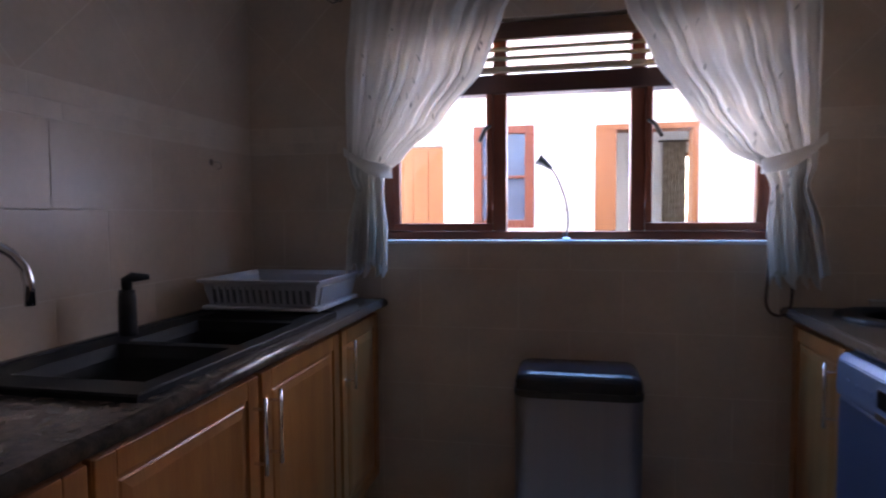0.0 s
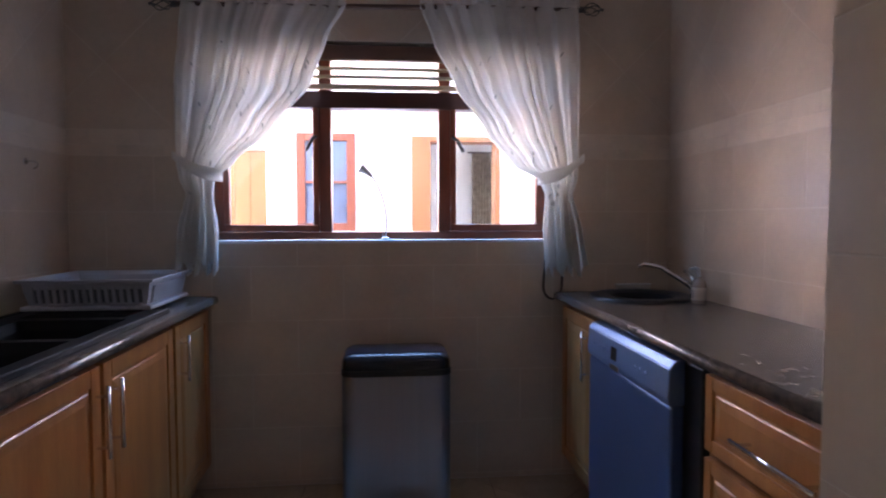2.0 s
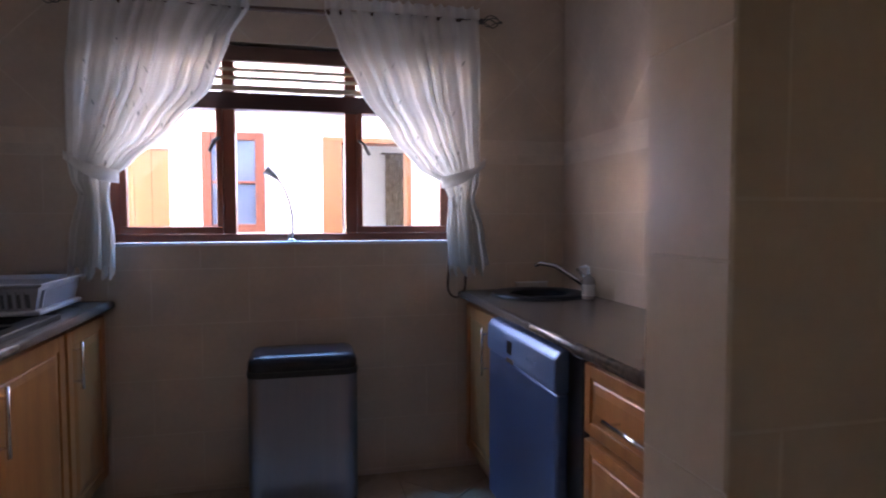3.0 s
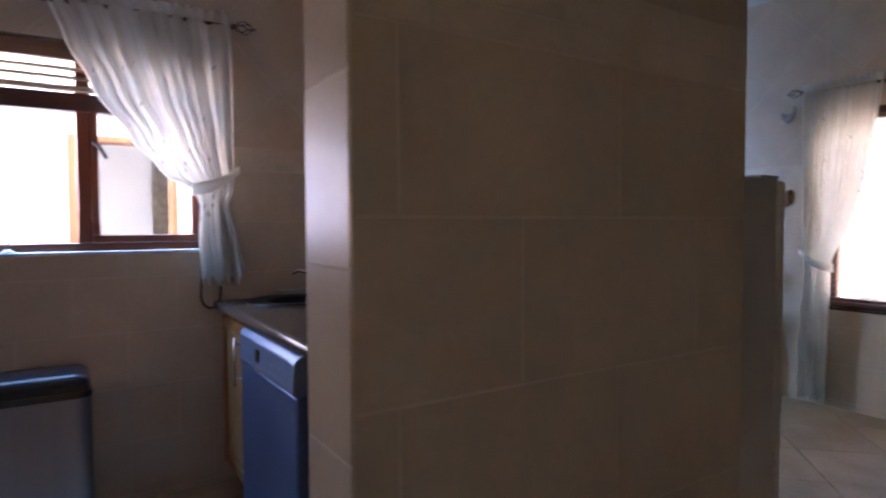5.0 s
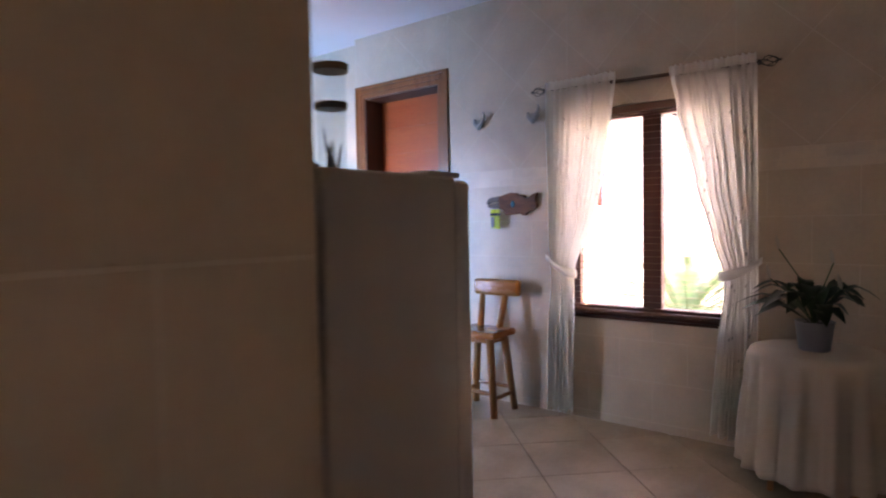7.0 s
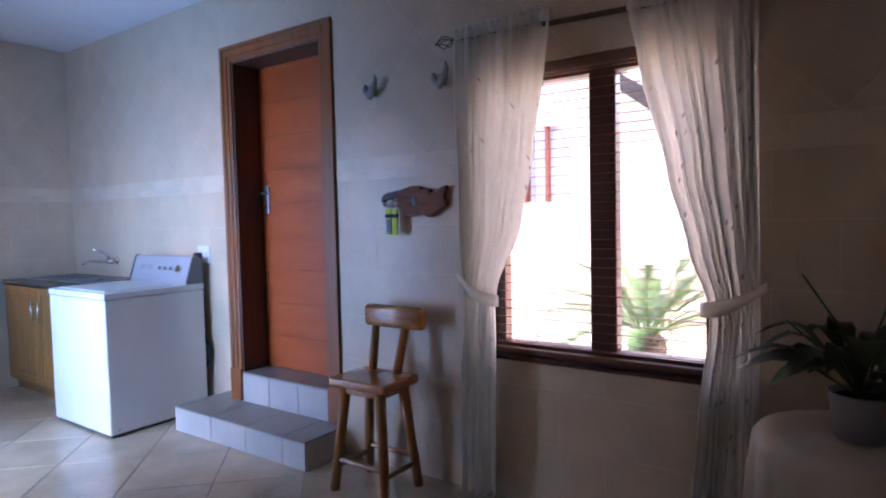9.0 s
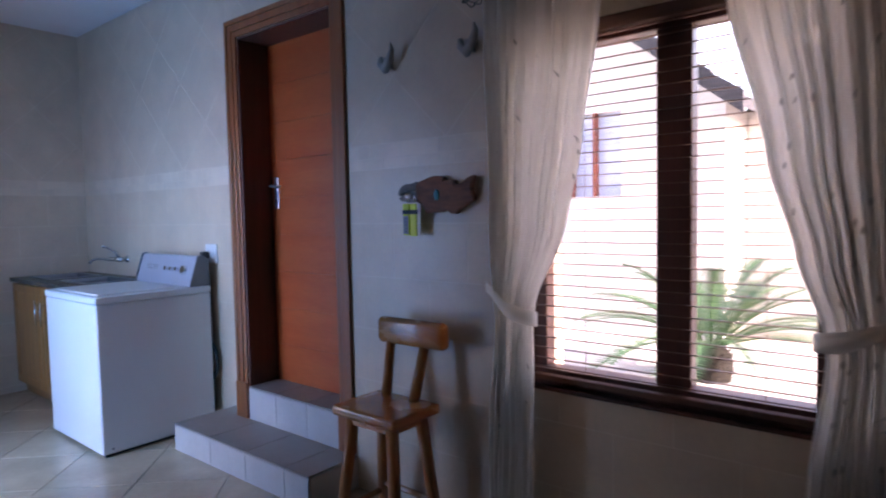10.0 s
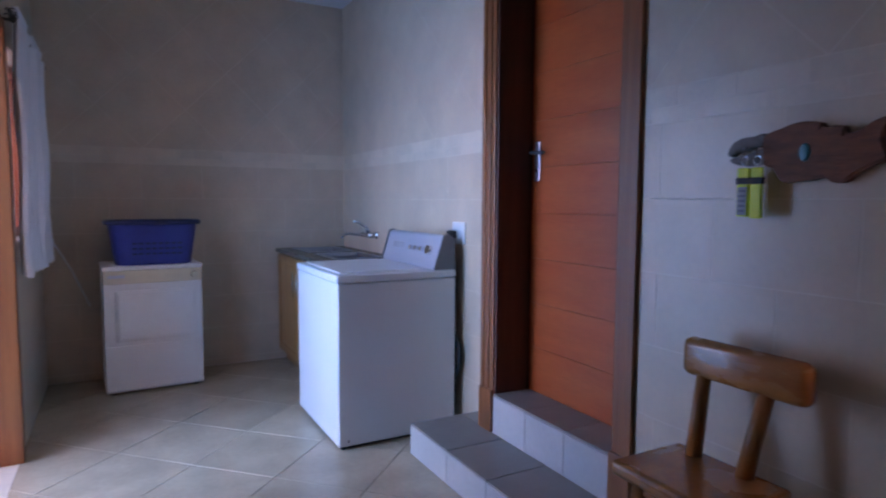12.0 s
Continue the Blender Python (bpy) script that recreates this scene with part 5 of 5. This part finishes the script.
def outlet_and_cord():
    o = thing("wall_socket", "white wall socket with a black plug", "socket")
    part("plate", box(EN - 0.012, EN + 0.002, 4.070, 4.205, 1.060, 1.184, 0.004), M_WHITEPL, o)
    part("switch", box(EN - 0.018, EN - 0.010, 4.095, 4.118, 1.105, 1.140, 0.002), M_WHITEPL, o)
    part("plug", box(EN - 0.055, EN - 0.011, 4.150, 4.200, 1.085, 1.135, 0.008), M_RUBBER, o, "black plug")
    rng = random.Random(4)
    c = thing("power_cord", "black power cord and hoses bundled behind the washing machine", "cord")
    for k in range(6):
        dy = 0.012 * k
        pts = [(EN - 0.035, 4.165 + 0.004 * k, 1.09 - 0.02 * k)]
        for i in range(1, 9):
            t = i / 8
            pts.append((EN - 0.03 - 0.015 * rng.random(), 4.125 + 0.6 * dy + 0.02 * math.sin(3 * t + k), 1.07 - 0.02 * k - (0.95 - 0.04 * k) * t))
        part("cable", tube(pts, 0.010 if k < 4 else 0.014, 8), M_RUBBER, c, smooth=True)
    pts = [(EN - 0.04 + 0.01 * math.cos(a * 2), 4.130 + 0.055 * math.cos(a), 0.42 + 0.13 * math.sin(a)) for a in [2 * math.pi * i / 20 for i in range(21)]]
    part("coil", tube(pts, 0.011, 8), M_RUBBER, c, smooth=True)
    # tap for the trough
    t = thing("wall_tap", "chrome wall-mounted mixer tap over the laundry trough", "tap")
    for y in (5.37, 5.52):
        part("rosette", lathe([(0, 0), (0.030, 0), (0.028, 0.010), (0.016, 0.014), (0.016, 0.055), (0, 0.056)], 18), M_CHROME, t, smooth=True).matrix_basis = pose(EN - 0.003, y, 1.045, 0, -90, 0)
    part("body", tube([(EN - 0.055, 5.34, 1.045), (EN - 0.055, 5.55, 1.045)], 0.018, 12), M_CHROME, t, smooth=True)
    part("spout", tube([(EN - 0.055, 5.42, 1.04), (EN - 0.10, 5.43, 1.045), (EN - 0.20, 5.44, 1.06), (EN - 0.245, 5.445, 1.045), (EN - 0.25, 5.445, 1.025)], 0.010, 10), M_CHROME, t, smooth=True)
    part("lever", tube([(EN - 0.055, 5.41, 1.06), (EN - 0.065, 5.42, 1.10), (EN - 0.13, 5.44, 1.145), (EN - 0.16, 5.445, 1.15)], [0.016, 0.011, 0.009, 0.010], 10), M_CHROME, t, smooth=True)


outlet_and_cord()


def trough_unit():
    c = thing("laundry_cabinet", "oak-fronted cabinet under the laundry trough", "cabinet")
    part("body", box(4.235, EN - 0.008, 4.90, NW - 0.012, 0.09, 0.72, 0.003), M_OAKPANEL, c)
    part("plinth", box(4.29, EN - 0.008, 4.90, NW - 0.012, 0.0, 0.089), M_OAKPANEL, c)
    raised_panel(c, -1, 4.234, 4.91, 5.49, 0.10, 0.875, "door", ("v", 5.41, (0.60, 0.78)))
    raised_panel(c, -1, 4.234, 5.50, 6.10, 0.10, 0.875, "door", ("v", 5.52, (0.60, 0.78)))
    bowls = ((4.36, 4.66, 5.02, 5.42), (4.36, 4.66, 5.60, 6.00))
    bm = bmesh.new()
    for a, b, p, q in rest_of(4.215, EN - 0.008, 4.88, NW - 0.010, bowls):
        box(a, b, p, q, 0.886, 0.915, bm=bm)
    bmesh.ops.remove_doubles(bm, verts=bm.verts, dist=1e-5)
    tagged(part("laundry_worktop", bm, M_COUNTER), "speckled worktop round the steel trough", "worktop")
    s = thing("laundry_trough", "double stainless steel trough sunk in the laundry worktop", "sink")
    for x0, x1, y0, y1 in bowls:
        bm = bmesh.new()
        rings = []
        for out, z in ((0.03, 0.9155), (0.028, 0.920), (0.0, 0.920), (-0.008, 0.90), (-0.02, 0.77), (-0.05, 0.75)):
            rings.append([bm.verts.new(p) for p in ((x0 - out, y0 - out, z), (x1 + out, y0 - out, z), (x1 + out, y1 + out, z), (x0 - out, y1 + out, z))])
        for r0, r1 in zip(rings, rings[1:]):
            for i in range(4):
                bm.faces.new((r0[i], r0[(i + 1) % 4], r1[(i + 1) % 4], r1[i]))
        bm.faces.new(rings[-1])
        part("bowl", bm, M_STEEL, s)


trough_unit()


def dryer():
    d = thing("tumble_dryer", "old white tumble dryer with a recessed door panel", "tumble dryer", at=(3.285, 5.78, 0), turn=3)
    x0, x1, y0, y1 = -0.305, 0.305, -0.14, 0.32
    part("body", box(x0, x1, y0 + 0.012, y1, 0.015, 0.835, 0.010, 3), M_OLDENAMEL, d)
    part("top", box(x0 - 0.004, x1 + 0.004, y0, y1 + 0.002, 0.836, 0.862, 0.008, 3), M_OLDENAMEL, d)
    part("control_strip", box(x0 + 0.004, x1 - 0.004, y0 + 0.004, y0 + 0.016, 0.745, 0.832, 0.003), M_CREAM, d, "yellowed control strip")
    fr = part("door", box(x0 + 0.07, x1 - 0.05, y0 + 0.002, y0 + 0.014, 0.36, 0.70, 0.006), M_OLDENAMEL, d)
    part("door_recess", box(x0 + 0.085, x1 - 0.065, y0 - 0.003, y0 + 0.004, 0.375, 0.685, 0.004), M_OLDENAMEL, fr)
    part("lower_panel", box(x0 + 0.004, x1 - 0.004, y0 + 0.006, y0 + 0.014, 0.03, 0.33, 0.004), M_OLDENAMEL, d)
    part("badge", box(x0 + 0.03, x0 + 0.13, y0 + 0.0015, y0 + 0.005, 0.785, 0.805, 0.002), M_PANELGREY, d, "small plain badge")
    part("knob", tube([(x1 - 0.05, y0 + 0.006, 0.79), (x1 - 0.05, y0 - 0.02, 0.79)], [0.026, 0.022], 18), M_CREAM, d)
    for x in (x0 + 0.05, x1 - 0.05):
        for y in (y0 + 0.06, y1 - 0.05):
            part("foot", tube([(x, y, 0), (x, y, 0.02)], 0.018, 8), M_RUBBER, d)
    b = thing("laundry_basket", "blue plastic laundry basket on the dryer", "basket", at=(3.300, 5.80, 0.863), turn=3)
    bm = bmesh.new()
    rings = []
    n = 48

    def ring(w, h, z):
        out = []
        for i in range(n):
            a = 2 * math.pi * i / n
            ca, sa = math.cos(a), math.sin(a)
            k = 0.5
            out.append(bm.verts.new((w * math.copysign(abs(ca) ** k, ca), h * math.copysign(abs(sa) ** k, sa), z)))
        return out
    for w, h, z in ((0.235, 0.125, 0.0), (0.240, 0.130, 0.01), (0.275, 0.150, 0.262), (0.279, 0.153, 0.284), (0.272, 0.147, 0.284), (0.262, 0.142, 0.2), (0.230, 0.12, 0.012)):
        rings.append(ring(w, h, z))
    for r0, r1 in zip(rings, rings[1:]):
        for i in range(n):
            bm.faces.new((r0[i], r0[(i + 1) % n], r1[(i + 1) % n], r1[i]))
    bm.faces.new(rings[0][::-1])
    bm.faces.new(rings[-1])
    body = part("tub", bm, M_BLUE, b, smooth=True)
    bm = bmesh.new()
    rings = [ring(w, h, z) for w, h, z in ((0.270, 0.148, 0.272), (0.302, 0.172, 0.272), (0.306, 0.175, 0.290), (0.296, 0.168, 0.302), (0.272, 0.15, 0.298))]
    for r0, r1 in zip(rings, rings[1:]):
        for i in range(n):
            bm.faces.new((r0[i], r0[(i + 1) % n], r1[(i + 1) % n], r1[i]))
    part("rim", bm, M_BLUELID, b, "dark blue rolled rim", smooth=True)
    # darker blue bars on the tub stand in for shaded vent openings
    for j in range(3):
        for i in range(8):
            x = -0.14 + i * 0.04
            z = 0.07 + j * 0.035
            y = -0.131 - 0.085 * z / 0.9
            part("vent_shade_bar", box(x, x + 0.026, y - 0.006, y - 0.001, z, z + 0.012, 0.002, 1), M_BLUELID, body)


dryer()
s2 = thing("wall_socket", "white wall socket above the dryer", "socket")
part("plate", box(2.625, 2.637, 5.99, 6.09, 1.14, 1.24, 0.004), M_WHITEPL, s2)
part("lead", tube([(2.66, 6.03, 1.15), (2.70, 6.05, 1.0), (2.80, 6.06, 0.80), (2.90, 6.05, 0.55)], 0.006, 8), M_WHITEPL, s2, smooth=True)


# ---- courtyard behind the scullery ----
tagged(part("ground", box(-400, 400, -400, 400, -0.5, -0.03), M_GROUND), "dry pale ground reaching the horizon", "ground", kind="structure")
FY = 5.89
fac = wall_slab("wall_courtyard_facade", "y", 1, FY, 0.20, -6.0, 2.42, -0.03, 3.3, [(-2.05, -1.12, -0.03, 1.93), (-0.82, -0.265, 1.145, 2.085), (0.315, 1.180, -0.03, 2.06)], M_PLASTER)
tagged(fac, "sunlit white plaster courtyard wall", "wall")
tagged(wall_slab("wall_courtyard_west", "x", -1, -6.0, 0.2, 2.82, FY, -0.03, 3.0, [], M_PLASTER), "white plaster courtyard wall", "wall")
tagged(part("courtyard_paving", box(-6.0, 2.419, SN + 0.161, FY - 0.001, -0.10, -0.012), M_PAVING), "pale courtyard paving", "paving", kind="structure")


def courtyard_details():
    d = thing("courtyard_door", "orange-brown boarded timber door in the courtyard wall", "door", kind="structure")
    for i in range(6):
        a = -2.04 + i * 0.152
        part("board", box(a + 0.001, a + 0.151, FY + 0.03, FY + 0.07, 0.0, 1.92, 0.004), M_OUTWOOD, d)
    part("handle", tube([(-1.18, FY + 0.03, 1.02), (-1.18, FY - 0.03, 1.02), (-1.26, FY - 0.03, 1.02)], 0.010, 8), M_CHROME, d)
    w = thing("courtyard_window", "red-brown framed window with blue-grey panes in the courtyard wall", "window", kind="structure")
    x0, x1, z0, z1 = -0.83, -0.255, 1.135, 2.095
    for a, b, c, e in ((x0, x0 + 0.085, z0, z1), (x1 - 0.085, x1, z0, z1)):
        part("stile", box(a, b, FY - 0.025, FY + 0.05, c, e, 0.005), M_OUTFRAME, w)
    for c, e in ((z0, z0 + 0.075), (z1 - 0.075, z1), ((z0 + z1) / 2 - 0.012, (z0 + z1) / 2 + 0.012)):
        part("rail", box(x0 + 0.086, x1 - 0.086, FY - 0.02, FY + 0.045, c, e, 0.005), M_OUTFRAME, w)
    for c, e in ((z0 + 0.076, (z0 + z1) / 2 - 0.013), ((z0 + z1) / 2 + 0.013, z1 - 0.076)):
        part("pane", box(x0 + 0.086, x1 - 0.086, FY + 0.01, FY + 0.016, c, e), M_NETPANE, w, "pane backed by blue-grey net")
    f = thing("courtyard_doorway", "open doorway with a wide timber jamb in the courtyard wall", "door frame", kind="structure")
    part("jamb", box(0.30, 0.49, FY - 0.02, FY + 0.21, 0.0, 2.06, 0.006), M_OUTWOOD, f)
    part("jamb", box(1.145, 1.195, FY - 0.02, FY + 0.21, 0.0, 2.06, 0.006), M_OUTWOOD, f)
    part("head", box(0.30, 1.195, FY - 0.022, FY + 0.212, 2.02, 2.075, 0.006), M_OUTWOOD, f)


courtyard_details()


def far_room():
    """The room behind the open courtyard doorway: back wall with a window and a patterned curtain."""
    tagged(wall_slab("wall_far_room_north", "y", 1, 9.2, 0.2, -0.8, 2.4, -0.03, 2.7, [(1.62, 2.15, 0.95, 2.12)], M_PLASTER), "white wall of the far room", "wall")
    # the west wall's opening is unseen, added to lighten the room
    tagged(wall_slab("wall_far_room_west", "x", -1, -0.6, 0.2, FY + 0.2, 9.2, -0.03, 2.7, [(6.5, 8.7, 0.7, 2.2)], M_PLASTER), "white wall of the far room", "wall")
    tagged(wall_slab("wall_far_room_east", "x", 1, 2.2, 0.2, FY + 0.2, 9.2, -0.03, 2.7, [], M_PLASTER), "white wall of the far room", "wall")
    tagged(part("floor_far_room", box(-0.8, 2.4, FY + 0.001, 9.4, -0.10, -0.012), M_PAVING), "pale floor of the far room", "floor", kind="structure")
    tagged(part("ceiling_far_room", box(-0.8, 2.4, FY + 0.2, 9.4, 2.7, 2.85), M_CEIL), "white ceiling of the far room", "ceiling", kind="structure")
    w = thing("far_window", "timber-framed window at the end of the far room", "window", kind="structure")
    for a, b, c, d in ((1.62, 1.68, 0.95, 2.12), (2.09, 2.15, 0.95, 2.12), (1.681, 2.089, 0.95, 1.01), (1.681, 2.089, 2.06, 2.12)):
        part("frame_bar", box(a, b, 9.21, 9.26, c, d, 0.004), M_OUTFRAME, w)
    c = thing("patterned_curtain", "brown patterned curtain drawn aside in the far room", "curtain")
    bm = bmesh.new()
    cols, rows = 60, 10
    grid = [[bm.verts.new((1.36 + 0.32 * i / cols, 9.10 + 0.03 * math.sin(i * 0.75), 2.26 - 1.95 * j / rows)) for i in range(cols + 1)] for j in range(rows + 1)]
    for r0, r1 in zip(grid, grid[1:]):
        for i in range(cols):
            bm.faces.new((r0[i], r0[i + 1], r1[i + 1], r1[i]))
    part("cloth", bm, M_BROCADE, c, smooth=True, fix=False)
    part("pole", tube([(1.30, 9.10, 2.27), (2.15, 9.10, 2.27)], 0.014, 8), M_IRON, c)
    for x in (1.33, 2.10):
        part("bracket", tube([(x, 9.10, 2.27), (x, 9.205, 2.27)], 0.008, 6), M_IRON, c)


far_room()


# ---- garden behind the east window ----
def cycad(x, y, scale, seed):
    rng = random.Random(seed)
    c = thing("cycad_palm", "cycad with a stout scaly trunk and arching feathered fronds", "palm", at=(x, y, -0.03))
    bm = lathe([(0, 0), (0.15, 0), (0.165, 0.1), (0.160, 0.22), (0.10, 0.29), (0, 0.30)], 20)
    trunk = part("trunk", bm, M_CAUDEX, c)
    bm = bmesh.new()
    for j in range(7):
        for i in range(16):
            a = 2 * math.pi * (i + 0.5 * (j % 2)) / 16
            r = 0.158
            z = 0.03 + j * 0.034
            p = Vector((r * math.cos(a), r * math.sin(a), z))
            o = Vector((math.cos(a), math.sin(a), 0.7)) * 0.05
            s = Vector((-math.sin(a), math.cos(a), 0)) * 0.022
            bm.faces.new([bm.verts.new(v) for v in (p - s, p + s, p + o)])
    part("scale", bm, M_CAUDEX, trunk, fix=False)
    for k in range(32):
        a = k * 2.39996
        lift = rng.uniform(0.30, 1.45)
        L = scale * rng.uniform(0.75, 1.0)
        spine = []
        for i in range(15):
            t = i / 14
            e = lift - 1.1 * t * t
            r = 0.06 + L * t * math.cos(lift * 0.75)
            z = 0.28 + L * (t * math.sin(lift) - 0.46 * t * t)
            spine.append(Vector((r * math.cos(a), r * math.sin(a), z)))
        bm = tube(spine, [0.009 - 0.0005 * i for i in range(15)], 5)
        side = Vector((-math.sin(a), math.cos(a), 0))
        for i in range(4, 40):
            t = i / 40
            q = spine[0].lerp(spine[-1], 0)
            f = t * 14
            q = spine[int(f)].lerp(spine[min(14, int(f) + 1)], f - int(f))
            d = (spine[min(14, int(f) + 1)] - spine[int(f)]).normalized()
            ln = 0.125 * scale * math.sin(math.pi * (0.12 + 0.85 * t)) ** 0.6
            for s in (-1, 1):
                tip = q + (side * s * 0.85 + d * 0.55 + Vector((0, 0, 0.18))) * ln
                n = d * 0.0105
                bm.faces.new([bm.verts.new(v) for v in (q - n, q + n, tip)])
        part("frond", bm, M_FROND, c, fix=False)
    return c


cycad(7.75, 1.84, 1.32, 31)


def garden():
    h = thing("garden_cottage", "white plastered cottage with a steep dark tiled gable across the garden", "cottage")
    hx = 9.3
    bm = bmesh.new()
    for s, t, c, d in rest_of(2.12, 9.0, -0.03, 2.56, [(3.22, 3.86, 1.52, 2.48)]):
        box(hx, hx + 0.22, s, t, c, d, bm=bm)
    part("wall", bm, M_GARDENWALL, h)
    part("gable", prism([(2.20, 2.561), (8.92, 2.561), (5.56, 5.15)], 0.22, "x", hx), M_GARDENWALL, h)
    part("side_wall", box(hx + 0.221, hx + 4.0, 2.12, 2.32, -0.03, 2.45), M_GARDENWALL, h)
    w = part("window", box(hx + 0.10, hx + 0.13, 3.22, 3.86, 1.52, 2.48), M_SKYPANE, h, "blue-grey window with a red-brown frame")
    for a, b in ((3.82, 3.86), (3.53, 3.56)):
        part("window_frame", box(hx - 0.02, hx + 0.09, a, b, 1.52, 2.48), M_OUTFRAME, w)
    k = 0.78
    for side in (1, -1):
        y0, y1 = (1.86, 5.56) if side == 1 else (9.26, 5.56)
        zt = 2.30 + k * abs(y1 - y0)
        roof = part("roof", prism([(y0, 2.30), (y1, zt), (y1, zt + 0.16), (y0, 2.40)], 4.6, "x", hx - 0.35), M_ROOF, h)
        for i in range(13):
            f = i / 13
            y, z = y0 + (y1 - y0) * f, 2.40 + (zt + 0.16 - 2.40) * f
            d = (y1 - y0) / 13
            part("barge_tile", prism([(y, z - 0.16), (y + d, z + k * abs(d) - 0.16), (y + d, z + k * abs(d) + 0.03), (y, z + 0.055)], 0.10, "x", hx - 0.45), M_ROOF, roof)
    v = thing("garden_wall", "white plastered garden wall with a grey coping", "wall")
    part("wall", box(10.2, 10.42, -9.0, 2.11, -0.03, 2.42), M_GARDENWALL, v)
    part("coping", box(10.12, 10.50, -9.05, 2.11, 2.421, 2.56, 0.01), M_ROOF, v, "grey weathered coping")
    tagged(part("garden_paving", box(EW + 0.31, 9.299, -9.0, 12.0, -0.10, -0.02), M_PAVING), "pale sunlit garden paving", "paving", kind="structure")


garden()


# ---- tiles, piece by piece ----
def floor_tiles(parent, x0, x1, y0, y1, holes, shift=(0.12, 0.05)):
    s = 0.46
    h = s / math.sqrt(2)
    g = 0.0022
    up = Vector((0, 0, 1))
    for r in rest_of(x0, x1, y0, y1, holes):
        for i in range(math.floor((r[0] - shift[0]) / h) - 1, math.ceil((r[1] - shift[0]) / h) + 2):
            for j in range(math.floor((r[2] - shift[1]) / h) - 1, math.ceil((r[3] - shift[1]) / h) + 2):
                if (i + j) % 2:
                    continue
                cu, cv, q = shift[0] + i * h, shift[1] + j * h, h - g * 1.4
                poly = clip_rect([(cu - q, cv), (cu, cv - q), (cu + q, cv), (cu, cv + q)], r[0] + .001, r[1] - .001, r[2] + .001, r[3] - .001)
                if len(poly) >= 3 and area(poly) > 0.001:
                    tile_piece(poly, lambda u, v: Vector((u, v, -0.006)), up, 0.006, parent, M_FTILE)


floor_tiles(floor, SW, EW, KS, SN, [(1.42, 1.51, 0.286, SN), (SW, -0.335, 0.286, 0.447), (0.535, 1.385, 0.286, 0.447), ])
floor_tiles(floor_l, 2.62, EN, SN, NW, [(4.385, EN, 2.672, 3.90), (EW, EN, SN, 3.706)])
tile_wall(wall_sn, "y", SN, 1, SW, SE, CEIL, [WIN1], z_line=1.033, u_line=0.06, diagonal=True)
tile_wall(wall_sw, "x", SW, -1, 0.447, SN, CEIL, [], z_line=1.033, u_line=0.10)
tile_wall(wall_se, "x", SE, 1, 0.447, SN, CEIL, [], z_line=1.033, u_line=0.22)
tile_wall(wall_ae, "y", 0.286, 1, 0.535, 1.385, CEIL, [], z_line=1.028, u_line=0.392)
tile_wall(wall_aw, "y", 0.286, 1, -1.6, -0.335, CEIL, [], z_line=1.028, u_line=0.10)
tile_wall(wall_en, "x", EN, 1, 3.708, NW, CEIL, [], z_line=1.060, u_line=2.395)
tile_wall(wall_e, "x", EW, 1, -0.07, 3.704, CEIL, [WIN2, (DOOR2[0] - 0.10, DOOR2[1] + 0.10, 0.15, DOOR2[3] + 0.10)], z_line=1.060, u_line=2.395)
tile_wall(wall_n, "y", NW, 1, 2.62, EN, CEIL, [], z_line=1.060, u_line=2.62)
tile_wall(wall_w, "x", 2.62, -1, SN + 0.16, NW, CEIL, [(LDOOR[0] - 0.06, LDOOR[1] + 0.06, 0, LDOOR[3] + 0.06), LWIN], z_line=1.060, u_line=2.62)
# pier ends at the scullery opening
for parent, face, side in ((wall_ae, 0.535, 1), (wall_aw, -0.335, -1)):
    z = 1.213 - 5 * TH
    while z < CEIL:
        a, b = max(z, 0.0), min(z + TH, CEIL)
        if b - a > 0.01:
            tile_piece([(0.288, a + 0.0012), (0.445, a + 0.0012), (0.445, b - 0.0012), (0.288, b - 0.0012)], lambda u, v: Vector((face, u, v)), Vector((-side, 0, 0)), 0.0018, parent, M_TILE)
        z += TH
